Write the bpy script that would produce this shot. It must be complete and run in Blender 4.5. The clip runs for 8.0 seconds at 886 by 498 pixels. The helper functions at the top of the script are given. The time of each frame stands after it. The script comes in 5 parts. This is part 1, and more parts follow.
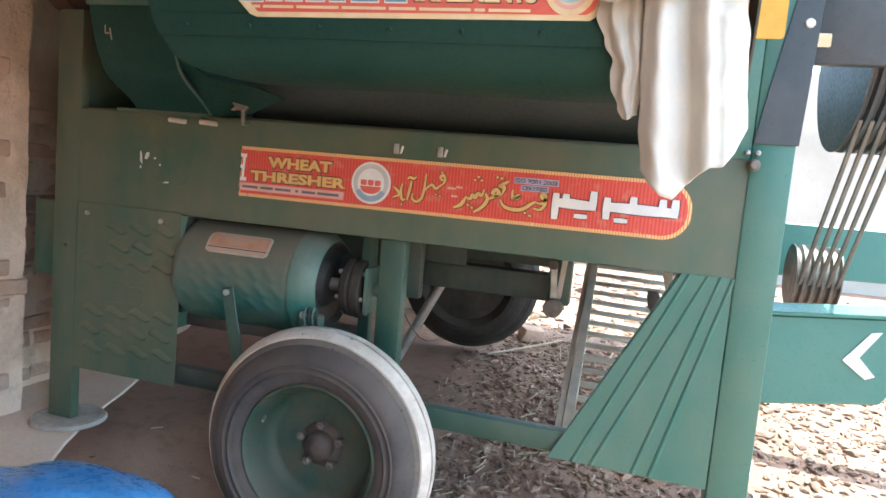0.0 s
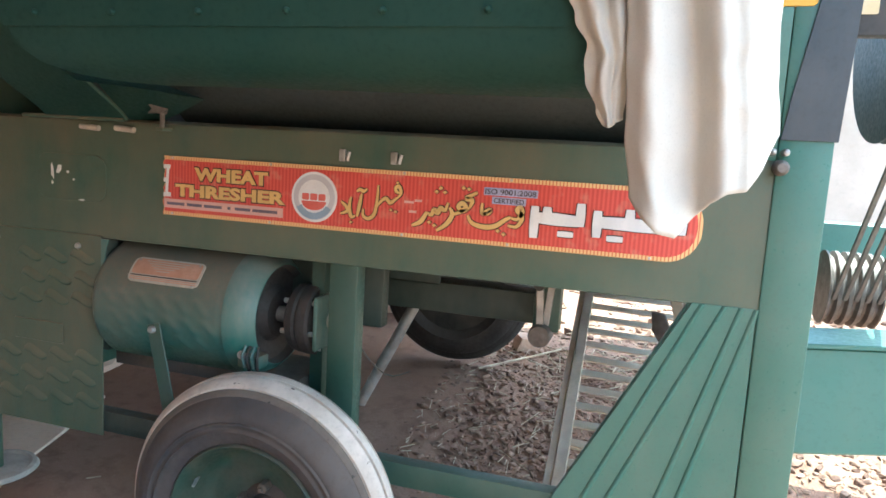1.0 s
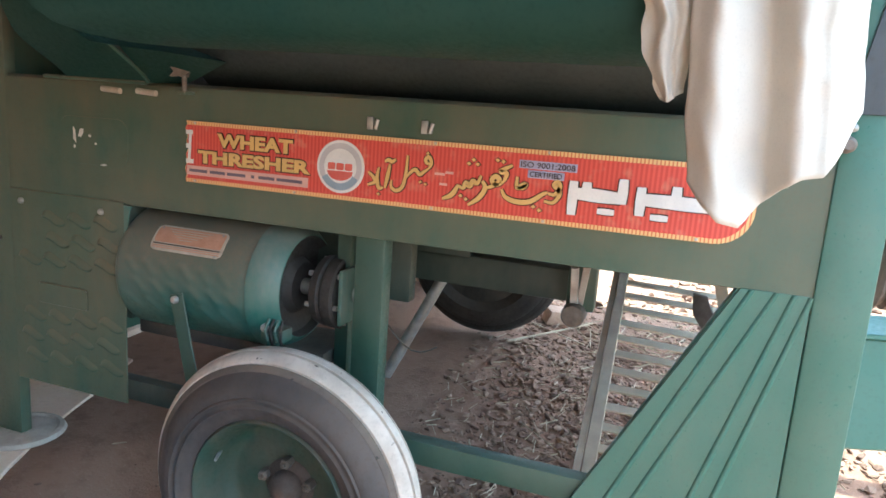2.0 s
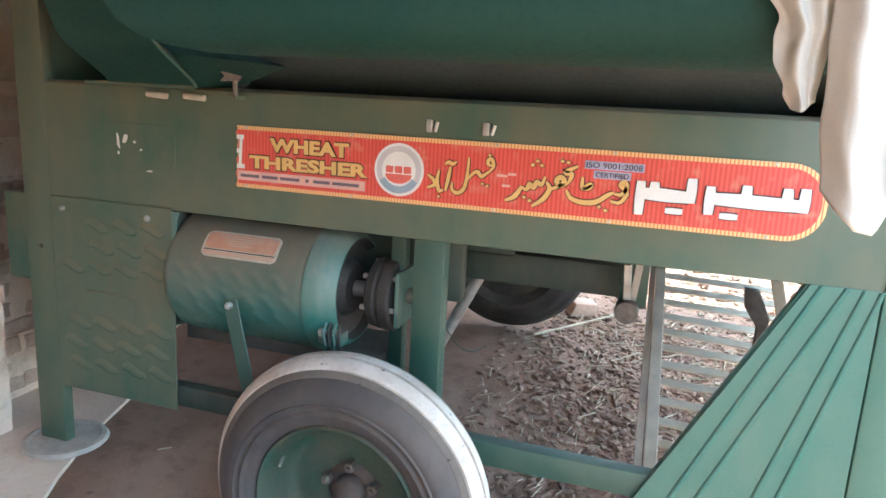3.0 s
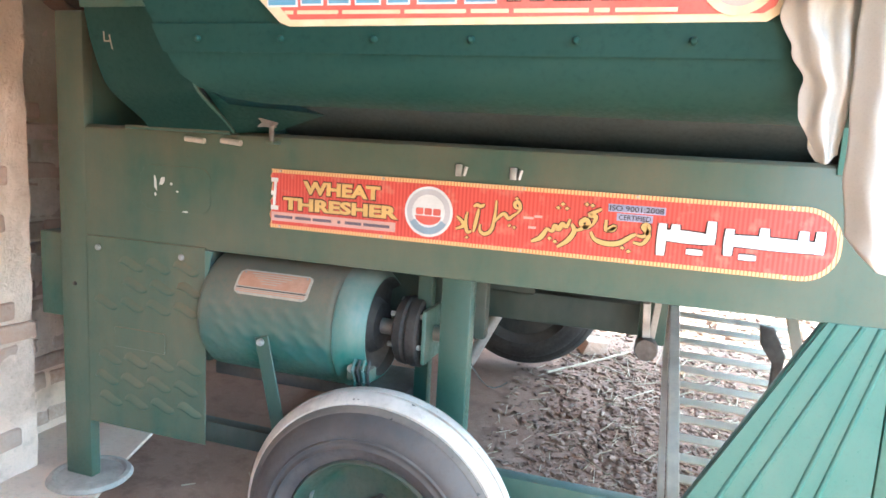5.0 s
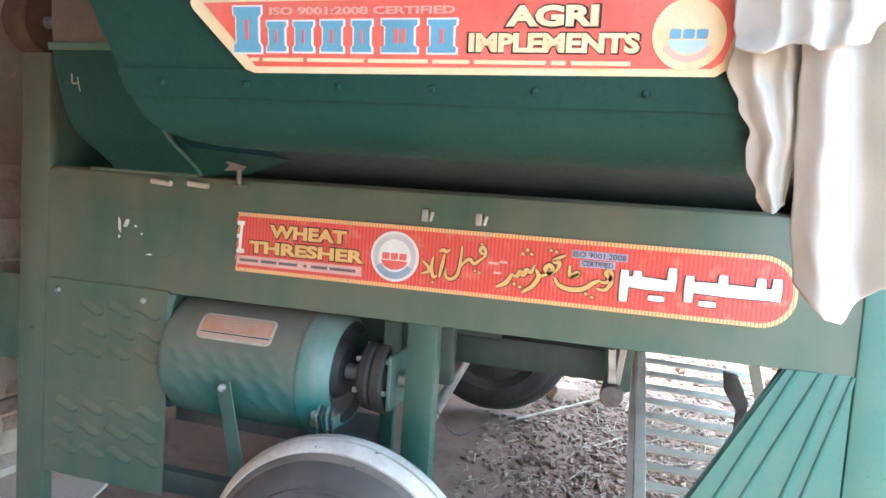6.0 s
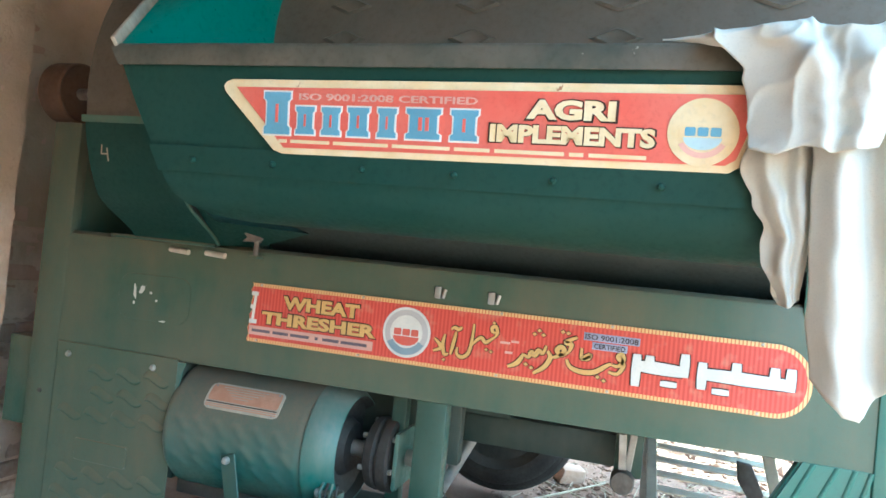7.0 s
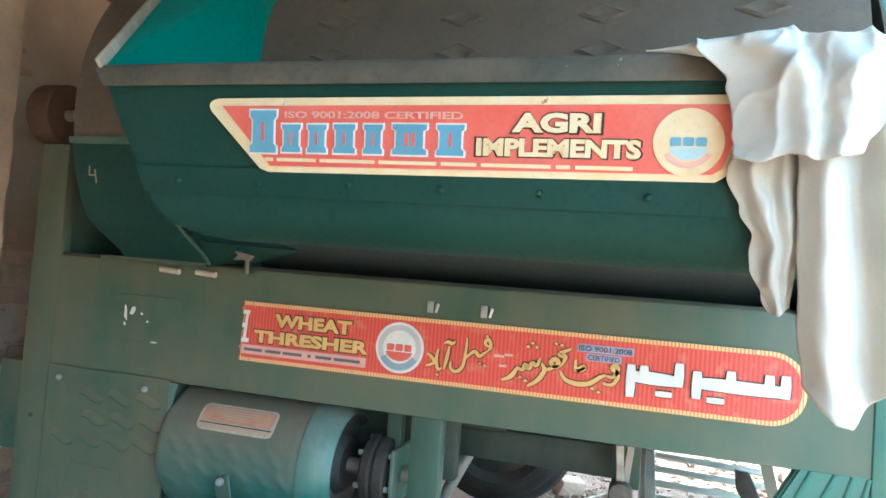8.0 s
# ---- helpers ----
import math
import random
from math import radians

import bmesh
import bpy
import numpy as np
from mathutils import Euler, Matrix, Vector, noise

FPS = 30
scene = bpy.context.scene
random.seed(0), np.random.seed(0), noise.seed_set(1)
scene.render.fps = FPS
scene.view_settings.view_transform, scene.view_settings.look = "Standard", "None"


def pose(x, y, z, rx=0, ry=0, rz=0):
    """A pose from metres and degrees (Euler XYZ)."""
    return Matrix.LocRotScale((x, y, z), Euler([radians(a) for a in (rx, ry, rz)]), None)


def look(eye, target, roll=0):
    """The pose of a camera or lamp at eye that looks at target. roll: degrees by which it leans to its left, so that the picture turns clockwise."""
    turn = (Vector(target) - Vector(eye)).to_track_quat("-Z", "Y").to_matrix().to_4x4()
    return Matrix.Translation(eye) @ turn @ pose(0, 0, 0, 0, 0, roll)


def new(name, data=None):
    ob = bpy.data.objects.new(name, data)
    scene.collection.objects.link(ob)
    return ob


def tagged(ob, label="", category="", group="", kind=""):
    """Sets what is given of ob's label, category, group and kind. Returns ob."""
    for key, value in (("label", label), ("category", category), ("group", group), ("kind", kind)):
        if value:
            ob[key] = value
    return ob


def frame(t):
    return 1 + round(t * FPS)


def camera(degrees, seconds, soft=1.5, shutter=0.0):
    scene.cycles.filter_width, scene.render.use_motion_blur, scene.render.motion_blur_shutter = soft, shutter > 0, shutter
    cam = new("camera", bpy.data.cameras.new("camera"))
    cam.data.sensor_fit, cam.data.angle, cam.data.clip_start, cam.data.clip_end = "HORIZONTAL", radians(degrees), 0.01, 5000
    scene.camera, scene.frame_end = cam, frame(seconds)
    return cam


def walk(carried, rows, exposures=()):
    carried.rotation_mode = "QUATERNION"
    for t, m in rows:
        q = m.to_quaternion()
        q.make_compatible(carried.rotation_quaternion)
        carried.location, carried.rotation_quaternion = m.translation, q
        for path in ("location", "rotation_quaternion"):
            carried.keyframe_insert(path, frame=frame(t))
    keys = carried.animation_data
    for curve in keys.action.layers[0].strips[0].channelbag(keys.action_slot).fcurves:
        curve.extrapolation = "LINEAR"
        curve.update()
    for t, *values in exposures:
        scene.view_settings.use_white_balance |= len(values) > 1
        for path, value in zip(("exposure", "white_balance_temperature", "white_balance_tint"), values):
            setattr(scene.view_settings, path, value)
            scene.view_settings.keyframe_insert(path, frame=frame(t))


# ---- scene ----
cam = camera(66.5, 8.0, soft=1.6)
PATH = [
    (0, (1.327, -2.053, 1.036), (0.784, -0.139, 0.832), 5.1),
    (0.5, (1.325, -1.87, 1.063), (0.825, 0.056, 0.863), 3.6),
    (1, (1.346, -1.649, 1.127), (0.778, 0.251, 0.862), 3.4),
    (1.5, (1.335, -1.569, 1.14), (0.703, 0.296, 0.791), 4.4),
    (1.7, (1.33, -1.567, 1.141), (0.674, 0.29, 0.795), 4.5),
    (2.8, (1.179, -1.576, 1.157), (0.644, 0.282, 0.648), 2.7),
    (3, (1.13, -1.624, 1.164), (0.536, 0.242, 0.757), 3.1),
    (3.5, (1.059, -1.66, 1.143), (0.381, 0.179, 0.743), 4.1),
    (4, (1.059, -1.683, 1.144), (0.387, 0.162, 0.763), 4.8),
    (4.2, (1.067, -1.705, 1.172), (0.409, 0.133, 0.768), 3.9),
    (5.3, (1.087, -1.713, 1.176), (0.496, 0.18, 0.938), 3.8),
    (5.5, (1.096, -1.704, 1.166), (0.515, 0.199, 0.958), 4.2),
    (6, (1.102, -1.711, 1.178), (0.558, 0.206, 1.018), 3.9),
    (6.5, (1.091, -1.73, 1.197), (0.508, 0.183, 1.21), 5.1),
    (7, (1.089, -1.731, 1.197), (0.507, 0.182, 1.241), 5.7),
    (7.5, (1.091, -1.745, 1.204), (0.496, 0.162, 1.301), 5.4),
    (8, (1.097, -1.723, 1.203), (0.526, 0.192, 1.284), 4.4),
]
EXPOSURES = [(0, 2.99, 5570, -10), (1.0, 2.96, 5570, -10), (1.5, 2.89, 5570, -10), (3.0, 3.42, 5450, -11), (3.5, 3.53, 5370, -13), (4.0, 4.03, 5270, -14), (5.5, 3.96, 5080, -13),
             (6.0, 3.74, 4940, -14), (6.5, 3.56, 4780, -24), (7.0, 3.47, 4760, -24), (8, 3.48, 4730, -25)]
walk(cam, [(t, look(eye, target, roll)) for t, eye, target, roll in PATH], EXPOSURES)

# ---- light ----
SUN_WAY = Vector((0.26, 0.16, 1.0)).normalized()
world = bpy.data.worlds.new("sky")
scene.world = world
world.use_nodes = True
wt = world.node_tree
sky = wt.nodes.new("ShaderNodeTexSky")
sky.sky_type = "NISHITA"
sky.sun_disc = False
sky.sun_elevation = math.asin(SUN_WAY.z)
sky.sun_rotation = math.atan2(SUN_WAY.x, SUN_WAY.y)
sky.air_density, sky.dust_density, sky.ozone_density = 1.0, 3.0, 1.0
wt.links.new(sky.outputs[0], wt.nodes["Background"].inputs[0])
wt.nodes["Background"].inputs[1].default_value = 0.15
lamp = bpy.data.lights.new("sun", "SUN")
lamp.energy, lamp.angle, lamp.color = 2.4, radians(0.6), (1.0, 0.96, 0.90)
sun = new("sun", lamp)
sun.matrix_world = look(SUN_WAY * 20, (0, 0, 0))


# ---- materials ----
def base_material(name):
    m = bpy.data.materials.new(name)
    m.use_nodes = True
    return m, m.node_tree, m.node_tree.nodes["Principled BSDF"]


def node(nt, kind, values=None, **props):
    n = nt.nodes.new(kind)
    for key, value in props.items():
        if key == "data_type":
            n.data_type = value
        elif key == "operation":
            n.operation = value
        elif key == "blend_type":
            n.blend_type = value
    for key, value in (values or {}).items():
        n.inputs[key].default_value = value
    return n


def noise_tex(nt, coords, scale, detail=4.0, rough=0.55, stretch=None):
    n = node(nt, "ShaderNodeTexNoise", {"Scale": scale, "Detail": detail, "Roughness": rough})
    if stretch:
        mp = node(nt, "ShaderNodeMapping", {"Scale": stretch})
        nt.links.new(coords, mp.inputs[0])
        coords = mp.outputs[0]
    nt.links.new(coords, n.inputs["Vector"])
    return n.outputs[0]


def ramp(nt, src, lo, hi, out_lo=0.0, out_hi=1.0):
    n = node(nt, "ShaderNodeMapRange", {"From Min": lo, "From Max": hi, "To Min": out_lo, "To Max": out_hi})
    nt.links.new(src, n.inputs["Value"])
    return n.outputs[0]


def mixed(nt, fac, a, b):
    n = node(nt, "ShaderNodeMix", data_type="RGBA")
    for socket, value in ((n.inputs["Factor"], fac), (n.inputs["A"], a), (n.inputs["B"], b)):
        if isinstance(value, (int, float)):
            socket.default_value = value
        elif isinstance(value, tuple):
            socket.default_value = (*value[:3], 1.0)
        else:
            nt.links.new(value, socket)
    return n.outputs["Result"]


def maths(nt, op, a, b):
    n = node(nt, "ShaderNodeMath", operation=op)
    for i, value in enumerate((a, b)):
        if isinstance(value, (int, float)):
            n.inputs[i].default_value = value
        else:
            nt.links.new(value, n.inputs[i])
    return n.outputs[0]


def relief(nt, bsdf, height, strength, distance=0.004):
    b = node(nt, "ShaderNodeBump", {"Strength": strength, "Distance": distance})
    nt.links.new(height, b.inputs["Height"])
    nt.links.new(b.outputs[0], bsdf.inputs["Normal"])


def surface(name, colour, second, rough=0.6, metal=0.0, big=3.0, small=60.0, bump=0.15, dust=0.0,
            dust_colour=(0.30, 0.24, 0.18), chips=None, rough_spread=0.15, bump_distance=0.003):
    """Two-scale mottled surface, with settled dust on what faces up and optional chips."""
    m, nt, bsdf = base_material(name)
    co = node(nt, "ShaderNodeNewGeometry").outputs["Position"]
    large, fine = noise_tex(nt, co, big, 5.0), noise_tex(nt, co, small, 6.0, 0.65)
    col = mixed(nt, ramp(nt, large, 0.35, 0.65), colour, second)
    dark = tuple(c * 0.72 for c in colour)
    col = mixed(nt, ramp(nt, fine, 0.52, 0.75, 0.0, 0.5), col, dark)
    if dust:
        up = node(nt, "ShaderNodeSeparateXYZ")
        nt.links.new(node(nt, "ShaderNodeNewGeometry").outputs["Normal"], up.inputs[0])
        film = maths(nt, "ADD", ramp(nt, up.outputs[2], -0.35, 1.0, 0.08, 1.0), ramp(nt, maths(nt, "ADD", maths(nt, "MULTIPLY", large, 0.6), maths(nt, "MULTIPLY", noise_tex(nt, co, big * 4.5, 4.0, 0.6, (1.0, 1.0, 0.35)), 0.4)), 0.32, 0.68, -0.28, 0.42))
        film = maths(nt, "MULTIPLY", film, dust)
        film = maths(nt, "MULTIPLY", film, ramp(nt, fine, 0.25, 0.7, 0.7, 1.1))
        n = node(nt, "ShaderNodeClamp")
        nt.links.new(film, n.inputs[0])
        col = mixed(nt, n.outputs[0], col, dust_colour)
    if chips:
        spot = noise_tex(nt, co, 38.0, 3.0)
        col = mixed(nt, ramp(nt, spot, 0.70, 0.73), col, chips)
    nt.links.new(col, bsdf.inputs["Base Color"])
    nt.links.new(ramp(nt, fine, 0.3, 0.7, max(0.03, rough - rough_spread), min(1.0, rough + rough_spread)), bsdf.inputs["Roughness"])
    bsdf.inputs["Metallic"].default_value = metal
    relief(nt, bsdf, fine, bump, bump_distance)
    return m


def plain(name, colour, rough=0.5, metal=0.0):
    return surface(name, colour, tuple(c * 0.86 for c in colour), rough, metal, 14.0, 220.0, 0.05, rough_spread=0.08)


GREEN = surface("green_paint", (0.034, 0.112, 0.082), (0.062, 0.132, 0.096), 0.48, 0.0, 2.6, 90.0, 0.10, dust=0.62,
                dust_colour=(0.185, 0.150, 0.092), rough_spread=0.1)
GREEN_PANEL = surface("green_paint_dusty", (0.034, 0.100, 0.070), (0.060, 0.112, 0.078), 0.5, 0.0, 2.6, 90.0, 0.10, dust=0.80,
                      dust_colour=(0.205, 0.150, 0.088), rough_spread=0.1)
GREEN_CORNER = surface("green_paint_clean", (0.034, 0.142, 0.106), (0.050, 0.156, 0.118), 0.40, 0.0, 2.6, 90.0, 0.08, dust=0.32, dust_colour=(0.25, 0.215, 0.155))
# drawbar green raised: sun and veil on it are put into the colour
GREEN_DRAW_LIT = surface("green_paint_lit", (0.045, 0.180, 0.145), (0.060, 0.195, 0.160), 0.42, 0.0, 2.6, 90.0, 0.08, dust=0.2, dust_colour=(0.24, 0.21, 0.16))
SHOULDER = surface("scuffed_shoulder", (0.085, 0.072, 0.062), (0.14, 0.115, 0.095), 0.85, 0.0, 8.0, 60.0, 0.35, dust=0.3, dust_colour=(0.24, 0.185, 0.145), chips=(0.05, 0.045, 0.04))
# the panels' green darkened: the hopper's dim light put into the colour
GREEN_HOPPER_DIM = surface("green_paint_hopper_dim", (0.0110, 0.043, 0.033), (0.016, 0.051, 0.039), 0.62, 0.0, 2.2, 90.0, 0.08, dust=0.06,
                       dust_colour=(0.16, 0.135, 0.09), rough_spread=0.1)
GREEN_HOPPER_DIM.node_tree.nodes["Principled BSDF"].inputs["Specular IOR Level"].default_value = 0.2
GREEN_RIM = surface("green_paint_muddy", (0.016, 0.060, 0.043), (0.048, 0.066, 0.046), 0.65, 0.0, 9.0, 90.0, 0.15, dust=0.5, dust_colour=(0.14, 0.10, 0.068))
NUT = surface("muddy_steel", (0.22, 0.19, 0.165), (0.13, 0.105, 0.085), 0.6, 0.3, 25.0, 150.0, 0.2)
HUB = surface("muddy_hub", (0.085, 0.062, 0.050), (0.050, 0.042, 0.038), 0.7, 0.0, 12.0, 120.0, 0.3)
# paler copy of the motor teal; light from the right put into the colour
GREEN_BELL_LIT = surface("bell_paint_lit", (0.024, 0.135, 0.108), (0.04, 0.15, 0.12), 0.45, 0.0, 6.0, 70.0, 0.1, dust=0.85, dust_colour=(0.24, 0.23, 0.19))
GREEN_CLEAN = surface("green_paint_fresh", (0.018, 0.068, 0.049), (0.030, 0.080, 0.058), 0.45, 0.0, 3.0, 90.0, 0.08, dust=0.35,
                      dust_colour=(0.20, 0.175, 0.13))
GREEN_MOTOR = surface("motor_paint", (0.014, 0.105, 0.086), (0.020, 0.115, 0.095), 0.5, 0.0, 1.6, 70.0, 0.12, dust=1.1,
                      dust_colour=(0.20, 0.165, 0.118))
# darker green for recessed and filler parts, shade put into the colour
GREEN_DARK = surface("green_paint_shade", (0.014, 0.034, 0.028), (0.022, 0.046, 0.038), 0.55, 0.0, 5.0, 80.0, 0.2, dust=0.25)
TEAL_INNER = surface("hopper_inner_paint", (0.012, 0.165, 0.130), (0.018, 0.20, 0.155), 0.4, 0.0, 3.0, 60.0, 0.06, dust=0.06)
DRUM = surface("dusty_drum_sheet", (0.075, 0.064, 0.046), (0.110, 0.085, 0.060), 0.7, 0.0, 4.0, 70.0, 0.15, dust=0.4,
               dust_colour=(0.17, 0.13, 0.095))
# near-black for the gap under the hopper, its shade put into the colour
INNER = surface("shaded_inside", (0.026, 0.034, 0.029), (0.036, 0.044, 0.038), 0.7, 0.0, 5.0, 80.0, 0.15)
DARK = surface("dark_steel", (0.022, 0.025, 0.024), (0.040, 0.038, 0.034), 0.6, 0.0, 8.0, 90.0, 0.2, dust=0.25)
SLATE = surface("slate_blue_paint", (0.036, 0.046, 0.054), (0.048, 0.058, 0.068), 0.5, 0.0, 4.0, 80.0, 0.1, dust=0.2)
STEEL = surface("bare_steel", (0.50, 0.49, 0.46), (0.34, 0.32, 0.29), 0.45, 0.6, 20.0, 150.0, 0.15)
PALE = surface("pale_primer_metal", (0.62, 0.56, 0.46), (0.48, 0.42, 0.34), 0.6, 0.1, 30.0, 160.0, 0.15)
# slat colour warmed and paled to carry the bounce off sunlit ground
GALV = surface("galvanised_slat_lit", (0.86, 0.74, 0.57), (0.66, 0.55, 0.42), 0.9, 0.0, 9.0, 80.0, 0.2)
RUST = surface("rusty_steel", (0.15, 0.080, 0.046), (0.10, 0.055, 0.036), 0.8, 0.1, 8.0, 60.0, 0.3)
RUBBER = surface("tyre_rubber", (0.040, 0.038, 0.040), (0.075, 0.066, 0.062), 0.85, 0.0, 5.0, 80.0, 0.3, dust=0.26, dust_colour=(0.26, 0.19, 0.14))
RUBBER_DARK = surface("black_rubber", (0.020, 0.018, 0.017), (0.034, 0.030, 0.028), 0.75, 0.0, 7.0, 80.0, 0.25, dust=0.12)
TREAD = surface("worn_tread", (0.48, 0.405, 0.335), (0.74, 0.645, 0.55), 0.85, 0.0, 11.0, 60.0, 0.35, dust=0.3, dust_colour=(0.46, 0.39, 0.33), chips=(0.12, 0.10, 0.09))
BELT = surface("belt_rubber", (0.10, 0.095, 0.09), (0.20, 0.175, 0.15), 0.55, 0.0, 10.0, 90.0, 0.2)
CLOTH = surface("beige_cotton", (0.55, 0.525, 0.465), (0.48, 0.455, 0.40), 0.9, 0.0, 6.0, 320.0, 0.35, rough_spread=0.05, bump_distance=0.001)
BLUE = surface("blue_plastic_sack", (0.075, 0.27, 0.66), (0.17, 0.40, 0.76), 0.30, 0.0, 5.0, 40.0, 0.12)
CONCRETE = surface("concrete_ledge", (0.80, 0.60, 0.46), (0.86, 0.70, 0.56), 0.9, 0.0, 3.5, 45.0, 0.5, bump_distance=0.006)
FOOT = surface("dusty_foot_plate", (0.42, 0.36, 0.30), (0.54, 0.47, 0.39), 0.8, 0.0, 14.0, 70.0, 0.3)
WORN = surface("worn_bare_edge", (0.44, 0.34, 0.245), (0.30, 0.24, 0.175), 0.7, 0.1, 18.0, 90.0, 0.25)
LIP = surface("dirty_lip", (0.050, 0.056, 0.041), (0.105, 0.092, 0.068), 0.65, 0.0, 9.0, 80.0, 0.2, dust=0.3, dust_colour=(0.17, 0.135, 0.10), chips=(0.36, 0.33, 0.27))
PLASTER = surface("limewash_wall", (0.55, 0.48, 0.40), (0.42, 0.36, 0.29), 0.95, 0.0, 1.5, 25.0, 0.4)
STRAW = surface("dry_straw", (0.58, 0.47, 0.33), (0.42, 0.33, 0.23), 0.8, 0.0, 20.0, 120.0, 0.2)
WOOD = surface("roof_timber", (0.16, 0.11, 0.07), (0.22, 0.15, 0.10), 0.85, 0.0, 3.0, 40.0, 0.4)
RED = surface("sign_red", (0.62, 0.105, 0.078), (0.64, 0.16, 0.125), 0.45, 0.0, 9.0, 150.0, 0.05, rough_spread=0.08)
CREAM = surface("sign_cream", (0.76, 0.65, 0.44), (0.70, 0.55, 0.30), 0.5, 0.0, 18.0, 120.0, 0.1, chips=(0.34, 0.17, 0.09))
GOLD = plain("sign_gold", (0.74, 0.48, 0.17), 0.45)
WHITE = plain("sign_white", (0.78, 0.76, 0.72), 0.45)
SKYBLUE = plain("sign_blue", (0.17, 0.36, 0.50), 0.45)
PALEBLUE = plain("sign_pale_blue", (0.46, 0.60, 0.66), 0.45)
GREY = plain("sign_grey", (0.56, 0.53, 0.53), 0.5)
STEELBLUE = plain("sign_steel_blue", (0.30, 0.38, 0.46), 0.5)
LILAC = plain("sign_lilac", (0.44, 0.45, 0.62), 0.5)
PRINT = plain("sign_print", (0.16, 0.12, 0.16), 0.5)
INK = plain("sign_ink", (0.05, 0.025, 0.02), 0.5)
PINK = plain("sign_pale_red", (0.70, 0.42, 0.36), 0.45)
COPPER = surface("nameplate_copper", (0.58, 0.31, 0.20), (0.66, 0.38, 0.26), 0.4, 0.2, 30.0, 180.0, 0.1)
YELLOW = plain("sign_yellow", (0.78, 0.44, 0.05), 0.45)


def striped(name, a, b, period, share=0.5, rough=0.45):
    """Upright fine stripes, printed along the world's x."""
    m, nt, bsdf = base_material(name)
    xyz = node(nt, "ShaderNodeSeparateXYZ")
    geo = node(nt, "ShaderNodeNewGeometry")
    nt.links.new(geo.outputs["Position"], xyz.inputs[0])
    f = maths(nt, "FRACT", maths(nt, "MULTIPLY", xyz.outputs[0], 1.0 / period), 0.0)
    line = ramp(nt, maths(nt, "ABSOLUTE", maths(nt, "SUBTRACT", f, 0.5), 0.0), share * 0.5 - 0.08, share * 0.5 + 0.08)
    wear = noise_tex(nt, geo.outputs["Position"], 30.0)
    col = mixed(nt, line, a, b)
    col = mixed(nt, ramp(nt, wear, 0.55, 0.8, 0.0, 0.35), col, (0.6, 0.42, 0.3))
    nt.links.new(col, bsdf.inputs["Base Color"])
    bsdf.inputs["Roughness"].default_value = rough
    return m


RED_LINES = striped("sign_red_lines", (0.66, 0.095, 0.068), (0.54, 0.060, 0.045), 0.0105)
BORDER = striped("sign_rope_border", (0.76, 0.52, 0.22), (0.58, 0.16, 0.07), 0.0085, 0.66)


def salt_stain(nt, co, low, high):
    """Damp salts: ragged white bloom that climbs from the foot of an old wall in uneven tongues."""
    xyz = node(nt, "ShaderNodeSeparateXYZ")
    nt.links.new(co, xyz.inputs[0])
    tongue = maths(nt, "ADD", xyz.outputs[2], ramp(nt, noise_tex(nt, co, 2.6, 5.0, 0.65), 0.2, 0.8, -0.75, 0.75))
    n = node(nt, "ShaderNodeClamp")
    nt.links.new(ramp(nt, tongue, low, high, 1.0, 0.0), n.inputs[0])
    return n.outputs[0]


def mortar_material():
    m, nt, bsdf = base_material("mud_mortar")
    co = node(nt, "ShaderNodeNewGeometry").outputs["Position"]
    big, mid, fine = noise_tex(nt, co, 2.1, 5.0), noise_tex(nt, co, 9.0, 5.0, 0.6), noise_tex(nt, co, 55.0, 6.0, 0.7)
    col = mixed(nt, ramp(nt, big, 0.38, 0.62), (0.38, 0.265, 0.165), (0.50, 0.345, 0.235))
    col = mixed(nt, salt_stain(nt, co, 0.25, 1.25), col, (0.82, 0.61, 0.47))
    col = mixed(nt, ramp(nt, mid, 0.54, 0.72, 0.0, 0.55), col, (0.44, 0.30, 0.21))
    col = mixed(nt, ramp(nt, fine, 0.60, 0.75, 0.0, 0.5), col, (0.26, 0.18, 0.12))
    nt.links.new(col, bsdf.inputs["Base Color"])
    bsdf.inputs["Roughness"].default_value = 0.95
    relief(nt, bsdf, maths(nt, "ADD", mid, fine), 0.7, 0.010)
    return m


MORTAR = mortar_material()


def brick_material():
    m, nt, bsdf = base_material("old_brick")
    geo = node(nt, "ShaderNodeNewGeometry")
    info = node(nt, "ShaderNodeObjectInfo")
    co = geo.outputs["Position"]
    fine = noise_tex(nt, co, 45.0, 6.0, 0.65)
    col = mixed(nt, info.outputs["Random"], (0.37, 0.205, 0.130), (0.53, 0.345, 0.245))
    col = mixed(nt, ramp(nt, fine, 0.5, 0.75, 0.0, 0.5), col, (0.30, 0.20, 0.13))
    bloom = maths(nt, "MULTIPLY", salt_stain(nt, co, 0.0, 1.15), ramp(nt, fine, 0.3, 0.65, 0.20, 0.62))
    col = mixed(nt, bloom, col, (0.78, 0.60, 0.48))
    nt.links.new(col, bsdf.inputs["Base Color"])
    bsdf.inputs["Roughness"].default_value = 0.95
    relief(nt, bsdf, fine, 0.6, 0.008)
    return m


BRICK = brick_material()


